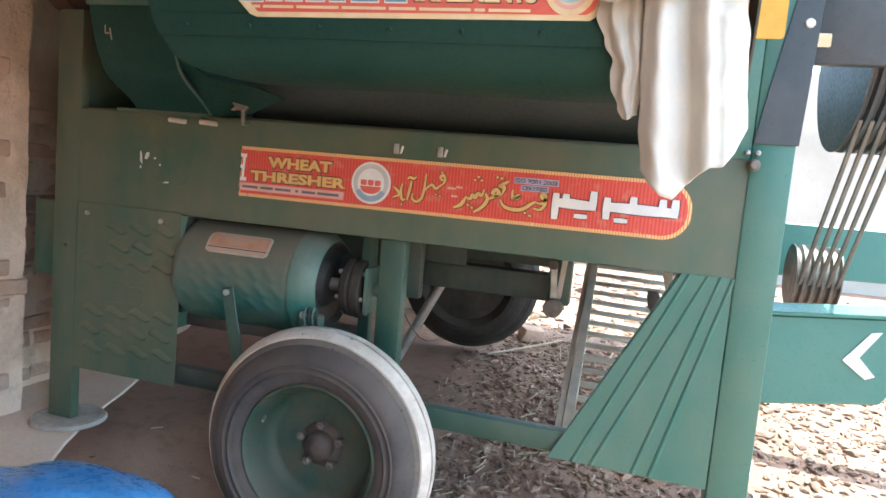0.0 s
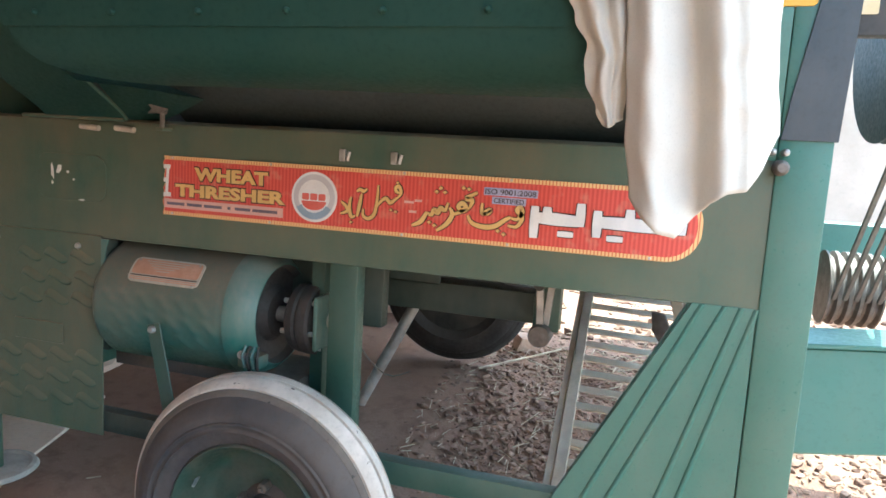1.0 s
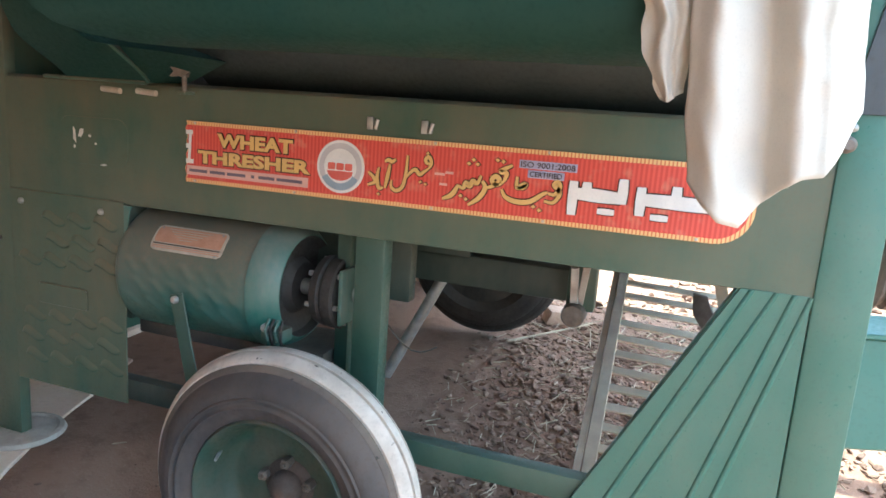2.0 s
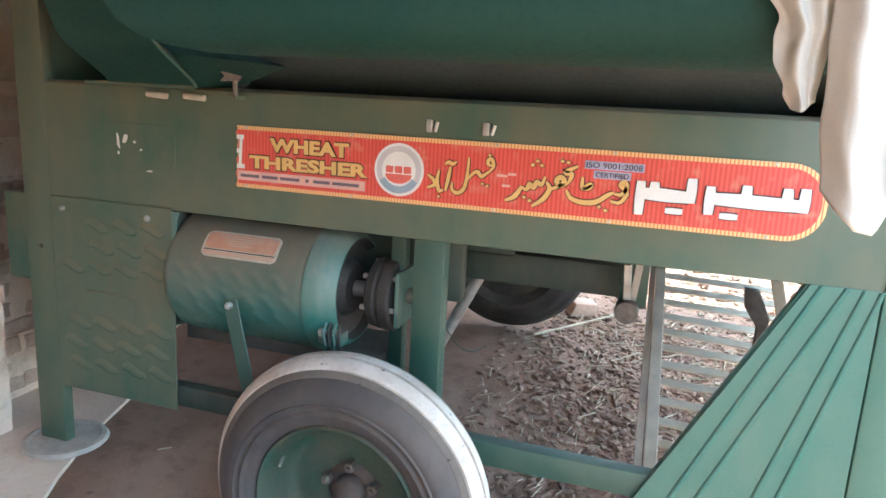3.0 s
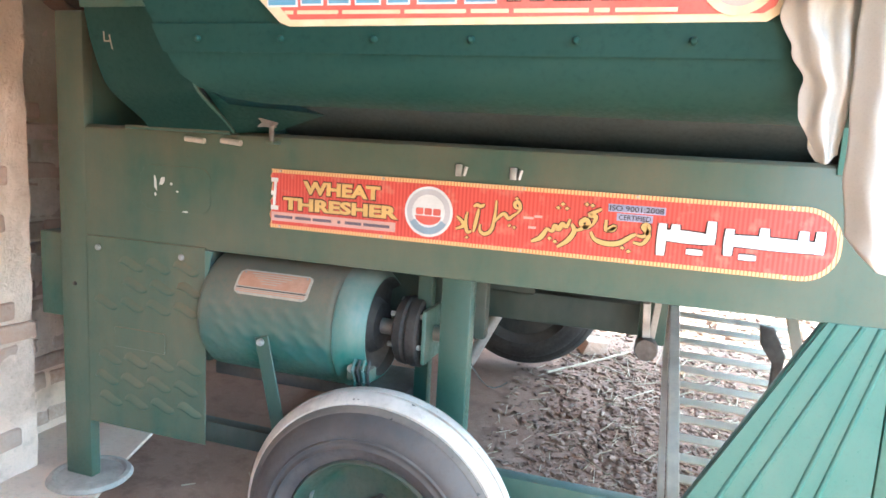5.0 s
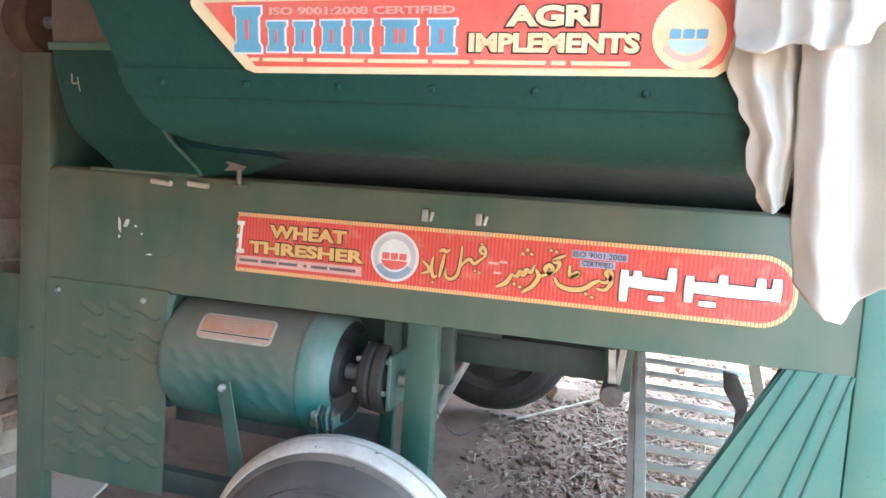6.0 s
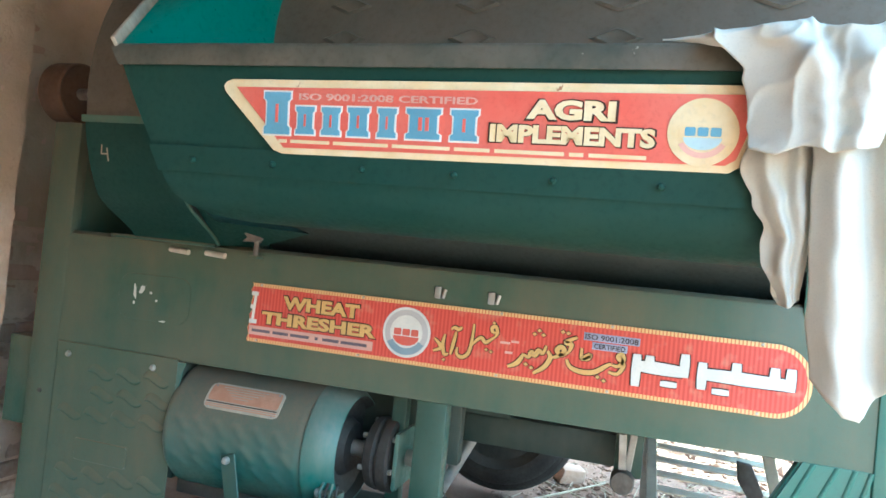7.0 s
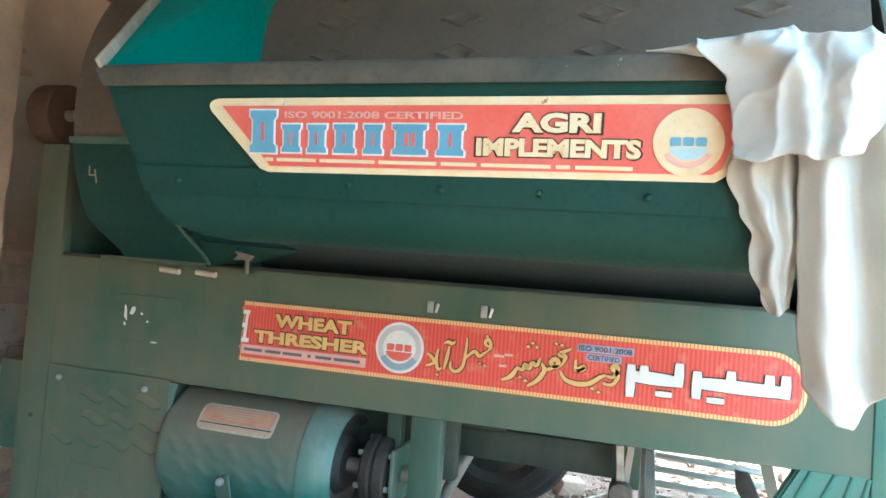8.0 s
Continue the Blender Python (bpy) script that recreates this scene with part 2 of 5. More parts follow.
def earth_material():
    m, nt, bsdf = base_material("dry_earth")
    co = node(nt, "ShaderNodeNewGeometry").outputs["Position"]
    big, mid, fine = noise_tex(nt, co, 1.4, 4.0), noise_tex(nt, co, 14.0, 5.0), noise_tex(nt, co, 90.0, 6.0, 0.7)
    col = mixed(nt, ramp(nt, big, 0.35, 0.65), (0.25, 0.138, 0.090), (0.32, 0.195, 0.135))
    col = mixed(nt, ramp(nt, mid, 0.5, 0.7, 0.0, 0.6), col, (0.17, 0.092, 0.060))
    col = mixed(nt, ramp(nt, fine, 0.55, 0.75, 0.0, 0.5), col, (0.40, 0.29, 0.21))
    nt.links.new(col, bsdf.inputs["Base Color"])
    bsdf.inputs["Roughness"].default_value = 0.95
    relief(nt, bsdf, maths(nt, "ADD", mid, fine), 0.7, 0.012)
    return m


EARTH = earth_material()


def clod_material():
    m, nt, bsdf = base_material("dry_clods")
    geo = node(nt, "ShaderNodeNewGeometry")
    fine = noise_tex(nt, geo.outputs["Position"], 120.0, 4.0)
    col = mixed(nt, geo.outputs["Random Per Island"], (0.125, 0.070, 0.047), (0.32, 0.205, 0.142))
    nt.links.new(col, bsdf.inputs["Base Color"])
    bsdf.inputs["Roughness"].default_value = 0.95
    relief(nt, bsdf, fine, 0.5, 0.004)
    return m


CLOD = clod_material()


# ---- building helpers ----
def finish(name, bm, material, smooth=35):
    me = bpy.data.meshes.new(name)
    bmesh.ops.recalc_face_normals(bm, faces=bm.faces)
    bm.to_mesh(me)
    bm.free()
    me.shade_smooth()
    me.set_sharp_from_angle(angle=radians(smooth))
    if material:
        me.materials.append(material)
    return me


def part(name, bm, material, parent, label="", smooth=35):
    """One mesh under a thing or a part."""
    me = bm if isinstance(bm, bpy.types.Mesh) else finish(name, bm, material, smooth)
    ob = new(name, me)
    ob.parent = parent
    if parent.type == "EMPTY":
        ob.matrix_parent_inverse = Matrix.Translation(-parent.location)
    return tagged(ob, label)


def thing(name, place, label, category, group=""):
    ob = new(name)
    ob.location = place
    ob.empty_display_size = 0.1
    return tagged(ob, label, category, group)


def structure(name, bm, material, label, category, smooth=35):
    return tagged(new(name, finish(name, bm, material, smooth)), label, category, kind="structure")


def box(x0, x1, y0, y1, z0, z1, bevel=0.003, bm=None, turn=None):
    bm = bm or bmesh.new()
    m = Matrix.Translation(((x0 + x1) / 2, (y0 + y1) / 2, (z0 + z1) / 2))
    if turn:
        m = m @ turn
    made = bmesh.ops.create_cube(bm, size=1.0, matrix=m @ Matrix.Diagonal((x1 - x0, y1 - y0, z1 - z0, 1)))
    if bevel:
        edges = list({e for v in made["verts"] for e in v.link_edges})
        bmesh.ops.bevel(bm, geom=edges, offset=bevel, segments=2, affect="EDGES", profile=0.5)
    return bm


def bar(a, b, wide, thick, bevel=0.002, bm=None, up=(0, 1, 0)):
    """A flat bar from a to b; thick lies along up."""
    a, b = Vector(a), Vector(b)
    along = (b - a).normalized()
    side = along.cross(Vector(up)).normalized()
    nrm = side.cross(along)
    m = Matrix((side, nrm, along)).transposed().to_4x4()
    m.translation = (a + b) / 2
    bm = bm or bmesh.new()
    made = bmesh.ops.create_cube(bm, size=1.0, matrix=m @ Matrix.Diagonal((wide, thick, (b - a).length, 1)))
    if bevel:
        bmesh.ops.bevel(bm, geom=list({e for v in made["verts"] for e in v.link_edges}), offset=bevel, segments=1, affect="EDGES")
    return bm


def rod(a, b, r0, r1=None, seg=20, bm=None):
    a, b = Vector(a), Vector(b)
    m = (b - a).to_track_quat("Z", "Y").to_matrix().to_4x4()
    m.translation = (a + b) / 2
    bm = bm or bmesh.new()
    bmesh.ops.create_cone(bm, cap_ends=True, segments=seg, radius1=r0, radius2=r0 if r1 is None else r1, depth=(b - a).length, matrix=m)
    return bm


def turned(profile, centre, axis="Y", seg=64, bm=None, closed=False):
    """Revolves (radius, offset) pairs about an axis through centre."""
    bm = bm or bmesh.new()
    c = Vector(centre)
    rings = []
    for i in range(seg):
        a = 2 * math.pi * i / seg
        s, k = math.sin(a), math.cos(a)
        ring = []
        for r, o in profile:
            p = {"Y": (r * k, o, r * s), "X": (o, r * k, r * s), "Z": (r * k, r * s, o)}[axis]
            ring.append(bm.verts.new(c + Vector(p)))
        rings.append(ring)
    n = len(profile)
    for i in range(seg):
        p, q = rings[i], rings[(i + 1) % seg]
        for j in range(n if closed else n - 1):
            bm.faces.new((p[j], p[(j + 1) % n], q[(j + 1) % n], q[j]))
    return bm


def sheet(points, rows, cols, thick=0.0, bm=None):
    """A grid of points, row by row, optionally given a thickness along its normals."""
    bm = bm or bmesh.new()
    vs = [bm.verts.new(p) for p in points]
    fs = []
    for i in range(rows - 1):
        for j in range(cols - 1):
            k = i * cols + j
            fs.append(bm.faces.new((vs[k], vs[k + 1], vs[k + cols + 1], vs[k + cols])))
    if thick:
        bmesh.ops.recalc_face_normals(bm, faces=fs)
        bmesh.ops.solidify(bm, geom=fs, thickness=thick)
    return bm


def slab(outline, y0, y1, bevel=0.0, m=None):
    """A plate from an outline of (x, z) pairs, between y0 (front) and y1."""
    bm = bmesh.new()
    face = bm.faces.new([bm.verts.new((x, y0, z)) for x, z in outline])
    more = bmesh.ops.extrude_face_region(bm, geom=[face])
    bmesh.ops.translate(bm, verts=[v for v in more["geom"] if isinstance(v, bmesh.types.BMVert)], vec=(0, y1 - y0, 0))
    if bevel:
        bmesh.ops.bevel(bm, geom=list(bm.edges), offset=bevel, segments=1, affect="EDGES")
    if m:
        bmesh.ops.transform(bm, matrix=m, verts=bm.verts)
    return bm


def rounded(x0, x1, z0, z1, r, steps=6, corners=(1, 1, 1, 1)):
    """The outline of a plate whose corners (left low, right low, right high, left high) may be round."""
    out = []
    for on, cx, cz, a0 in zip(corners, (x0 + r, x1 - r, x1 - r, x0 + r), (z0 + r, z0 + r, z1 - r, z1 - r), (180, 270, 0, 90)):
        if on:
            out += [(cx + r * math.cos(radians(a0 + 90 * i / steps)), cz + r * math.sin(radians(a0 + 90 * i / steps))) for i in range(steps + 1)]
        else:
            out.append((x0 if cx < (x0 + x1) / 2 else x1, z0 if cz < (z0 + z1) / 2 else z1))
    return out


def lettering(text, x0, z0, x1, z1, y, lift=0.0015, bold=0.0, m=None):
    """Raised letters of the built-in font that fill the given rectangle of a sign."""
    cu = bpy.data.curves.new("letters", "FONT")
    cu.body, cu.offset, cu.resolution_u = text, bold, 3
    cu.extrude = 0.02
    ob = new("letters", cu)
    dg = bpy.context.evaluated_depsgraph_get()
    me = bpy.data.meshes.new_from_object(ob.evaluated_get(dg))
    bpy.data.objects.remove(ob)
    bpy.data.curves.remove(cu)
    co = np.empty(len(me.vertices) * 3)
    me.vertices.foreach_get("co", co)
    co = co.reshape(-1, 3)
    lo, hi = co.min(0), co.max(0)
    u = (co - lo) / np.maximum(hi - lo, 1e-6)
    out = np.stack([x0 + u[:, 0] * (x1 - x0), y - u[:, 2] * lift, z0 + u[:, 1] * (z1 - z0)], 1)
    # joined scripts overlap: step the loose pieces apart so that no two faces share a plane
    owner = list(range(len(co)))

    def root(i):
        while owner[i] != i:
            owner[i] = owner[owner[i]]
            i = owner[i]
        return i

    for e in me.edges:
        p, q = root(e.vertices[0]), root(e.vertices[1])
        owner[p] = q
    order = {r: k for k, r in enumerate(sorted({root(i) for i in range(len(co))}))}
    if len(order) > 1:
        for i in range(len(co)):
            out[i, 1] -= 0.00022 * (order[root(i)] % 7) * u[i, 2]
    me.vertices.foreach_set("co", out.ravel())
    if m:
        me.transform(m)
    me.update()
    return me


def letters(text, x0, z0, x1, z1, y, material, parent, lift=0.0015, bold=0.0, m=None, label=""):
    me = lettering(text, x0, z0, x1, z1, y, lift, bold, m)
    me.materials.clear()
    me.materials.append(material)
    return part("lettering", me, material, parent, label)


# ---- ground and shed ----
def smooth(a, b, v):
    u = min(1.0, max(0.0, (v - a) / (b - a)))
    return u * u * (3 - 2 * u)


def ground_z(x, y):
    z = -0.20 + 0.13 * smooth(-0.3, 0.5, y) + 0.12 * smooth(0.3, 1.3, y) + 0.11 * smooth(1.0, 2.2, y)
    z += 0.07 * smooth(0.0, -0.55, x) * smooth(1.5, 0.5, y)
    z += (-0.040 - z) * smooth(-0.25, -0.5, x) * smooth(1.7, 0.9, y)
    near = smooth(9, 5, abs(x)) * smooth(9, 5, abs(y))
    rough = smooth(-0.1, 0.7, x) * smooth(-0.6, 0.6, y)
    z += near * (0.004 + 0.012 * rough) * noise.noise((x * 4.0, y * 4.0, 0.3)) + near * rough * 0.009 * noise.noise((x * 15.0, y * 15.0, 2.0))
    return z


def axis_steps(lo, hi, step):
    mid = np.arange(lo, hi + 1e-6, step)
    far = np.array([0.4, 1.0, 2.0, 4.0, 8.0, 20.0, 60.0, 180.0, 400.0])
    return np.concatenate([lo - far[::-1], mid, hi + far])


gx, gy = axis_steps(-2.0, 4.0, 0.045), axis_steps(-2.6, 4.6, 0.045)
ground = structure("ground", sheet([(float(x), float(y), ground_z(float(x), float(y))) for y in gy for x in gx], len(gy), len(gx)), EARTH,
                   "brown dry earth strewn with clods and chaff", "ground", 60)

WALL_X = -0.95
ledge = bmesh.new()
LEDGE = [(-1.20, -2.6), (0.30, -2.6), (0.10, -1.30), (-0.30, -0.60), (-0.47, -0.315), (-0.566, -0.148), (-0.64, 0.008), (-0.718, 0.196), (-0.783, 0.381), (-0.87, 0.60), (-0.93, 0.75), (-1.20, 0.78)]
face = ledge.faces.new([ledge.verts.new((x, y, -0.03)) for x, y in LEDGE])
bmesh.ops.translate(ledge, verts=[v for v in bmesh.ops.extrude_face_region(ledge, geom=[face])["geom"] if isinstance(v, bmesh.types.BMVert)], vec=(0, 0, -0.22))
bmesh.ops.bevel(ledge, geom=[e for e in ledge.edges], offset=0.004, segments=1, affect="EDGES")
structure("pavement", ledge, CONCRETE, "worn pale concrete ledge along the brick wall", "pavement")

# step back behind the machine, added so that strip of wall falls dark
STEP_Y, STEP_X = 0.018, 0.22
wall_mesh = bmesh.new()


def wall_face(x0, y0, y1, bm):
    box(x0 - 0.24, x0 - 0.03, y0, y1, -0.3, 2.27, 0, bm)
    ys, zs = np.linspace(y0, y1, int((y1 - y0) / 0.022)), np.arange(-0.3, 2.28, 0.022)
    sheet([(x0 - 0.003 + 0.014 * noise.noise((y * 5.0, z * 7.0, 3.0)) + 0.008 * noise.noise((y * 19.0, z * 24.0, 8.0)), y, z) for z in map(float, zs) for y in map(float, ys)], len(zs), len(ys), bm=bm)


wall_face(WALL_X, -3.6, STEP_Y, wall_mesh)
wall_face(WALL_X - STEP_X, STEP_Y - 0.02, 3.2, wall_mesh)
box(WALL_X - STEP_X - 0.02, WALL_X - 0.018, STEP_Y - 0.05, STEP_Y, -0.3, 2.27, 0.006, wall_mesh)
wall_left = structure("wall_left", wall_mesh, MORTAR, "old brick wall with crumbling limewash and mortar", "wall")
# unseen roof; each stepped edge is set by where daylight should fall
roof = box(WALL_X - 0.3, 1.55, -3.0, -1.6, 2.27, 2.39, 0.01)
structure("ceiling", box(WALL_X - 0.3, 1.68, -1.596, -0.2, 2.27, 2.39, 0.01, box(WALL_X - 0.3, 1.95, -0.196, 0.55, 2.27, 2.39, 0.01, box(WALL_X - 0.3, 2.25, 0.554, 2.6, 2.27, 2.39, 0.01, roof))), WOOD, "unseen timber roof, its stepped edges placed to shape the daylight", "ceiling")
# two walls out of view, added to cut daylight from front and back
structure("wall_front", box(WALL_X - 0.3, 2.0, -3.22, -3.0, -0.3, 2.27, 0), MORTAR, "unseen mud-plastered wall added in front to hold back daylight", "wall")
structure("wall_back", box(WALL_X - 0.3, 0.30, 2.20, 2.42, -0.3, 2.27, 0), MORTAR, "unseen mud-plastered wall added behind to hold back daylight", "wall")
structure("wall_far", box(-3.0, 9.0, 6.6, 6.85, -0.2, 2.6, 0.0), PLASTER, "pale sunlit boundary wall", "wall")


# ---- the thresher ----
thresher = thing("wheat_thresher", (0.45, 0.6, -0.15), "green painted steel wheat thresher, dusty, with red signs", "thresher")

# frame
part("post", box(-0.80, -0.69, 0.0, 0.04, -0.012, 1.535, 0.005), GREEN_PANEL, thresher)
part("post", box(1.605, 1.715, -0.006, 0.10, -0.14, 1.95, 0.006), GREEN_CORNER, thresher)
part("post", box(0.528, 0.612, 0.015, 0.07, 0.22, 0.835, 0.004), GREEN_CLEAN, thresher)
part("post", box(0.425, 0.468, 0.11, 0.15, 0.25, 0.84, 0.004), GREEN_CLEAN, thresher)
part("bottom_rail", box(0.05, 1.62, 0.012, 0.06, 0.225, 0.292, 0.004), GREEN_CLEAN, thresher)
# left half takes the darker green for the shade it lies in
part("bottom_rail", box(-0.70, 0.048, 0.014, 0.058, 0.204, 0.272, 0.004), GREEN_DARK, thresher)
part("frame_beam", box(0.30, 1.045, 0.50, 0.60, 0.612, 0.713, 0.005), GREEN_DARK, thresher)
part("motor_base", box(-0.235, 0.42, 0.060, 0.28, 0.418, 0.462, 0.004), DARK, thresher, "dark plate under the motor")
# unseen tray, rear and end sheets, added to block light through the body
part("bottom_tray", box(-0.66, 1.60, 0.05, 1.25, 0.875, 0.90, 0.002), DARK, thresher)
part("rear_panel", box(-0.80, 1.71, 1.25, 1.28, 0.80, 1.50, 0.003), GREEN, thresher)
part("end_panel", box(1.64, 1.66, 0.10, 1.25, 0.84, 1.5, 0.002), GREEN, thresher)
# carried down out of sight to shade the wall behind
part("end_panel", box(-0.74, -0.72, 0.044, 1.25, 0.22, 1.5, 0.002), GREEN, thresher)
# dark sheets added above the beam to fill the dim gap
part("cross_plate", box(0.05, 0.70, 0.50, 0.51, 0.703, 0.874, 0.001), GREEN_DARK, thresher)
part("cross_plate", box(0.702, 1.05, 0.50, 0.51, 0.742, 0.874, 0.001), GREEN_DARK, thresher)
part("foot", turned([(0.0, 0.0), (0.132, 0.0), (0.138, 0.006), (0.130, 0.018), (0.116, 0.021), (0.106, 0.015), (0.090, 0.017), (0.0, 0.018)], (-0.727, 0.03, -0.031), "Z", 40), FOOT, thresher,
     "round dusty base under the post")

# long side panel, its top edge rolled inwards
prof = [(0.012, 0.825), (0.0, 0.829), (0.0, 0.90), (0.0, 1.05), (0.0, 1.16), (0.004, 1.178), (0.016, 1.187), (0.05, 1.189), (0.11, 1.185)]
NX = 30
pts = []
for y, z in prof:
    for i in range(NX):
        x = -0.69 + 2.295 * i / (NX - 1)
        dent = 0.0025 * noise.noise((x * 3.1, z * 5.0, 1.0)) if 0.85 < z < 1.15 else 0.0
        pts.append((x, y + dent, z))
panel = part("side_panel", sheet(pts, len(prof), NX, 0.004), GREEN_PANEL, thresher, "dusty green sheet-metal side panel", 40)
part("rolled_edge", rod((-0.52, -0.004, 1.186), (-0.14, -0.004, 1.184), 0.006), GREEN_PANEL, panel)
for x in (-0.262, -0.135):
    part("hinge_knuckle", rod((x - 0.033, -0.008, 1.160), (x + 0.033, -0.008, 1.156), 0.0085), PALE, panel, "bare pale hinge knuckle")
for x, z in ((0.566, 1.118), (0.712, 1.118)):
    bm = box(x - 0.012, x + 0.006, -0.010, 0.0, z - 0.014, z + 0.018, 0.003)
    rod((x + 0.012, -0.008, z - 0.012), (x + 0.018, -0.008, z + 0.012), 0.005, bm=bm)
    part("catch", bm, STEEL, panel, "small bare metal catch")
rp = random.Random(3)
for x, z, w, h, lean in ((-0.412, 1.020, 0.006, 0.024, -0.2), (-0.386, 1.027, 0.008, 0.015, 0.8), (-0.352, 1.020, 0.005, 0.004, 0.0), (-0.412, 0.985, 0.004, 0.006, 0.2), (-0.330, 0.998, 0.004, 0.003, 0.4), (-0.30, 0.938, 0.012, 0.003, 0.1)):
    o = []
    for k in range(12):
        t = k * math.pi / 6
        g = rp.uniform(0.65, 1.2)
        o.append((x + w * g * math.cos(t) + lean * h * g * math.sin(t) * 0.5, z + h * g * math.sin(t)))
    part("paint_chip", slab(o, -0.0035, 0.0), WHITE, panel, "chipped paint baring white primer")
# patch plate with rounded corner
part("patch_plate", slab(rounded(-0.47, -0.21, 0.935, 1.075, 0.04), -0.0025, 0.0, 0.001), GREEN_PANEL, panel)
# wing bolt and its little bracket
bm = rod((0.012, -0.028, 1.165), (0.012, -0.028, 1.255), 0.007)
rod((0.012, -0.028, 1.205), (0.012, -0.028, 1.228), 0.013, seg=6, bm=bm)
slabs = slab([(-0.030, 1.234), (0.004, 1.232), (0.064, 1.230), (0.024, 1.208), (-0.026, 1.204), (-0.010, 1.218)], -0.044, -0.030)
part("wing_bolt", bm, NUT, panel)
part("bolt_bracket", box(0.0, 0.024, -0.040, 0.004, 1.158, 1.168, 0.002), GREEN_PANEL, panel)
part("wing_plate", slabs, NUT, panel)

# ribbed corner sheet
corner = part("corner_sheet", slab([(1.464, 0.830), (1.603, 0.830), (1.603, 0.205), (1.138, 0.212)], -0.002, 0.006, 0.001), GREEN_CORNER, thresher, "green triangular sheet with pressed ribs")
for tx, bx in ((1.486, 1.214), (1.535, 1.270), (1.570, 1.393), (1.602, 1.442)):
    ps = []
    for off, d in ((-0.007, -0.0015), (-0.003, -0.006), (0.002, -0.007), (0.010, -0.0015)):
        ps += [(bx + off, d, 0.2125), (tx + off * 0.8, d, 0.829)]
    part("pressed_rib", sheet(ps, 4, 2, 0.0015), GREEN_CORNER, corner, smooth=20)
part("fold", slab([(1.464, 0.842), (1.476, 0.842), (1.150, 0.205), (1.138, 0.209)], 0.0065, 0.032, 0.002), GREEN_CORNER, corner)

# access cover with pressed louvres
cover = part("access_cover", slab([(-0.684, 0.834), (-0.225, 0.834), (-0.225, 0.20), (-0.684, 0.20)], -0.006, 0.0, 0.0015), GREEN_PANEL, thresher, "green cover pressed with rows of louvres")
for row, z in enumerate((0.745, 0.678, 0.612, 0.428, 0.358, 0.288)):
    for k in range(4):
        x = -0.610 + 0.104 * k + 0.014 * (row % 2)
        if row < 2 and k == 0:
            continue
        zz = z + 0.004 * k
        n, wide = 13, 0.050
        ps = []
        for q, (rise, deep) in enumerate(((0.026, -0.0055), (0.014, -0.0095), (0.000, -0.0135), (-0.007, -0.0125), (-0.011, -0.0055))):
            for e in range(n):
                u = 2 * e / (n - 1) - 1
                swell = math.sqrt(max(0.0, 1 - u * u))
                wave = 0.010 * math.sin(2.6 * u)
                ps.append((x + wide * u, -0.0055 + (deep + 0.0055) * swell, zz + rise * swell - wave))
        part("louvre", sheet(ps, 5, n), GREEN_PANEL, cover, smooth=70)
o = rounded(-0.572, -0.372, 0.476, 0.545, 0.008)
part("pressed_panel", slab(o, -0.011, -0.006, 0.003), GREEN_PANEL, cover)
for x, z in ((-0.635, 0.797), (-0.312, 0.797)):
    part("bolt", turned([(0.0, -0.016), (0.007, -0.015), (0.010, -0.010), (0.010, -0.005)], (x, 0, z), "Y", 14), STEEL, cover, "shiny bolt head")
part("bolt", turned([(0.0, -0.006), (0.006, -0.005), (0.008, 0.0)], (-0.742, 0, 0.665), "Y", 12), DARK, thresher)
part("flange", slab([(-0.226, 0.826), (-0.196, 0.826), (-0.206, 0.800), (-0.212, 0.760), (-0.226, 0.735)], -0.008, -0.004, 0.001), GREEN_BELL_LIT, thresher, "bright green bent flange")
# dark box added behind the cover to close a bright gap
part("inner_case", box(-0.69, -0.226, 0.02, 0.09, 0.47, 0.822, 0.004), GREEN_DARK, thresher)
part("side_box", box(-0.922, -0.80, 0.03, 0.24, 0.535, 0.824, 0.005), GREEN_PANEL, thresher)
part("lug", slab(rounded(-0.825, -0.80, 1.05, 1.16, 0.012), 0.03, 0.05), STEEL, thresher)

# motor
MX, MY, MZ, MR = -0.222, 0.135, 0.632, 0.19
body = turned([(0.0, -0.02), (0.15, -0.02), (MR - 0.008, 0.0)] + [(MR, 0.012 + 0.0107 * k) for k in range(41)] + [(MR - 0.006, 0.452), (MR - 0.006, 0.462), (0.0, 0.462)], (MX, MY, MZ), "X", 160)
for v in body.verts:
    x, y, z = v.co.x - MX, v.co.y - MY, v.co.z - MZ
    if math.hypot(y, z) < MR - 0.001 or not 0.03 < x < 0.43:
        continue
    swell = 0.0
    for row in range(3):
        for k in range(6):
            u = (x - 0.065 - 0.064 * k - 0.030 * (row % 2)) / 0.026
            h = (math.degrees(math.atan2(z, -y)) - 10.0 + 17.0 * row + 5.0 * math.sin(2.0 * u)) / 3.4
            if abs(u) < 2 and abs(h) < 3:
                swell += 0.0042 * math.exp(-u ** 4 - h * h)
    v.co.y += y / MR * swell
    v.co.z += z / MR * swell
motor = part("motor", body, GREEN_MOTOR, thresher, "teal electric motor dusted brown on top")
bell = part("end_bell", turned([(MR - 0.004, 0.452), (MR + 0.002, 0.456), (MR + 0.002, 0.462), (MR - 0.012, 0.512), (MR - 0.036, 0.540), (MR - 0.040, 0.541)], (MX, MY, MZ), "X", 72), GREEN_BELL_LIT, motor, "pale teal flared end bell")
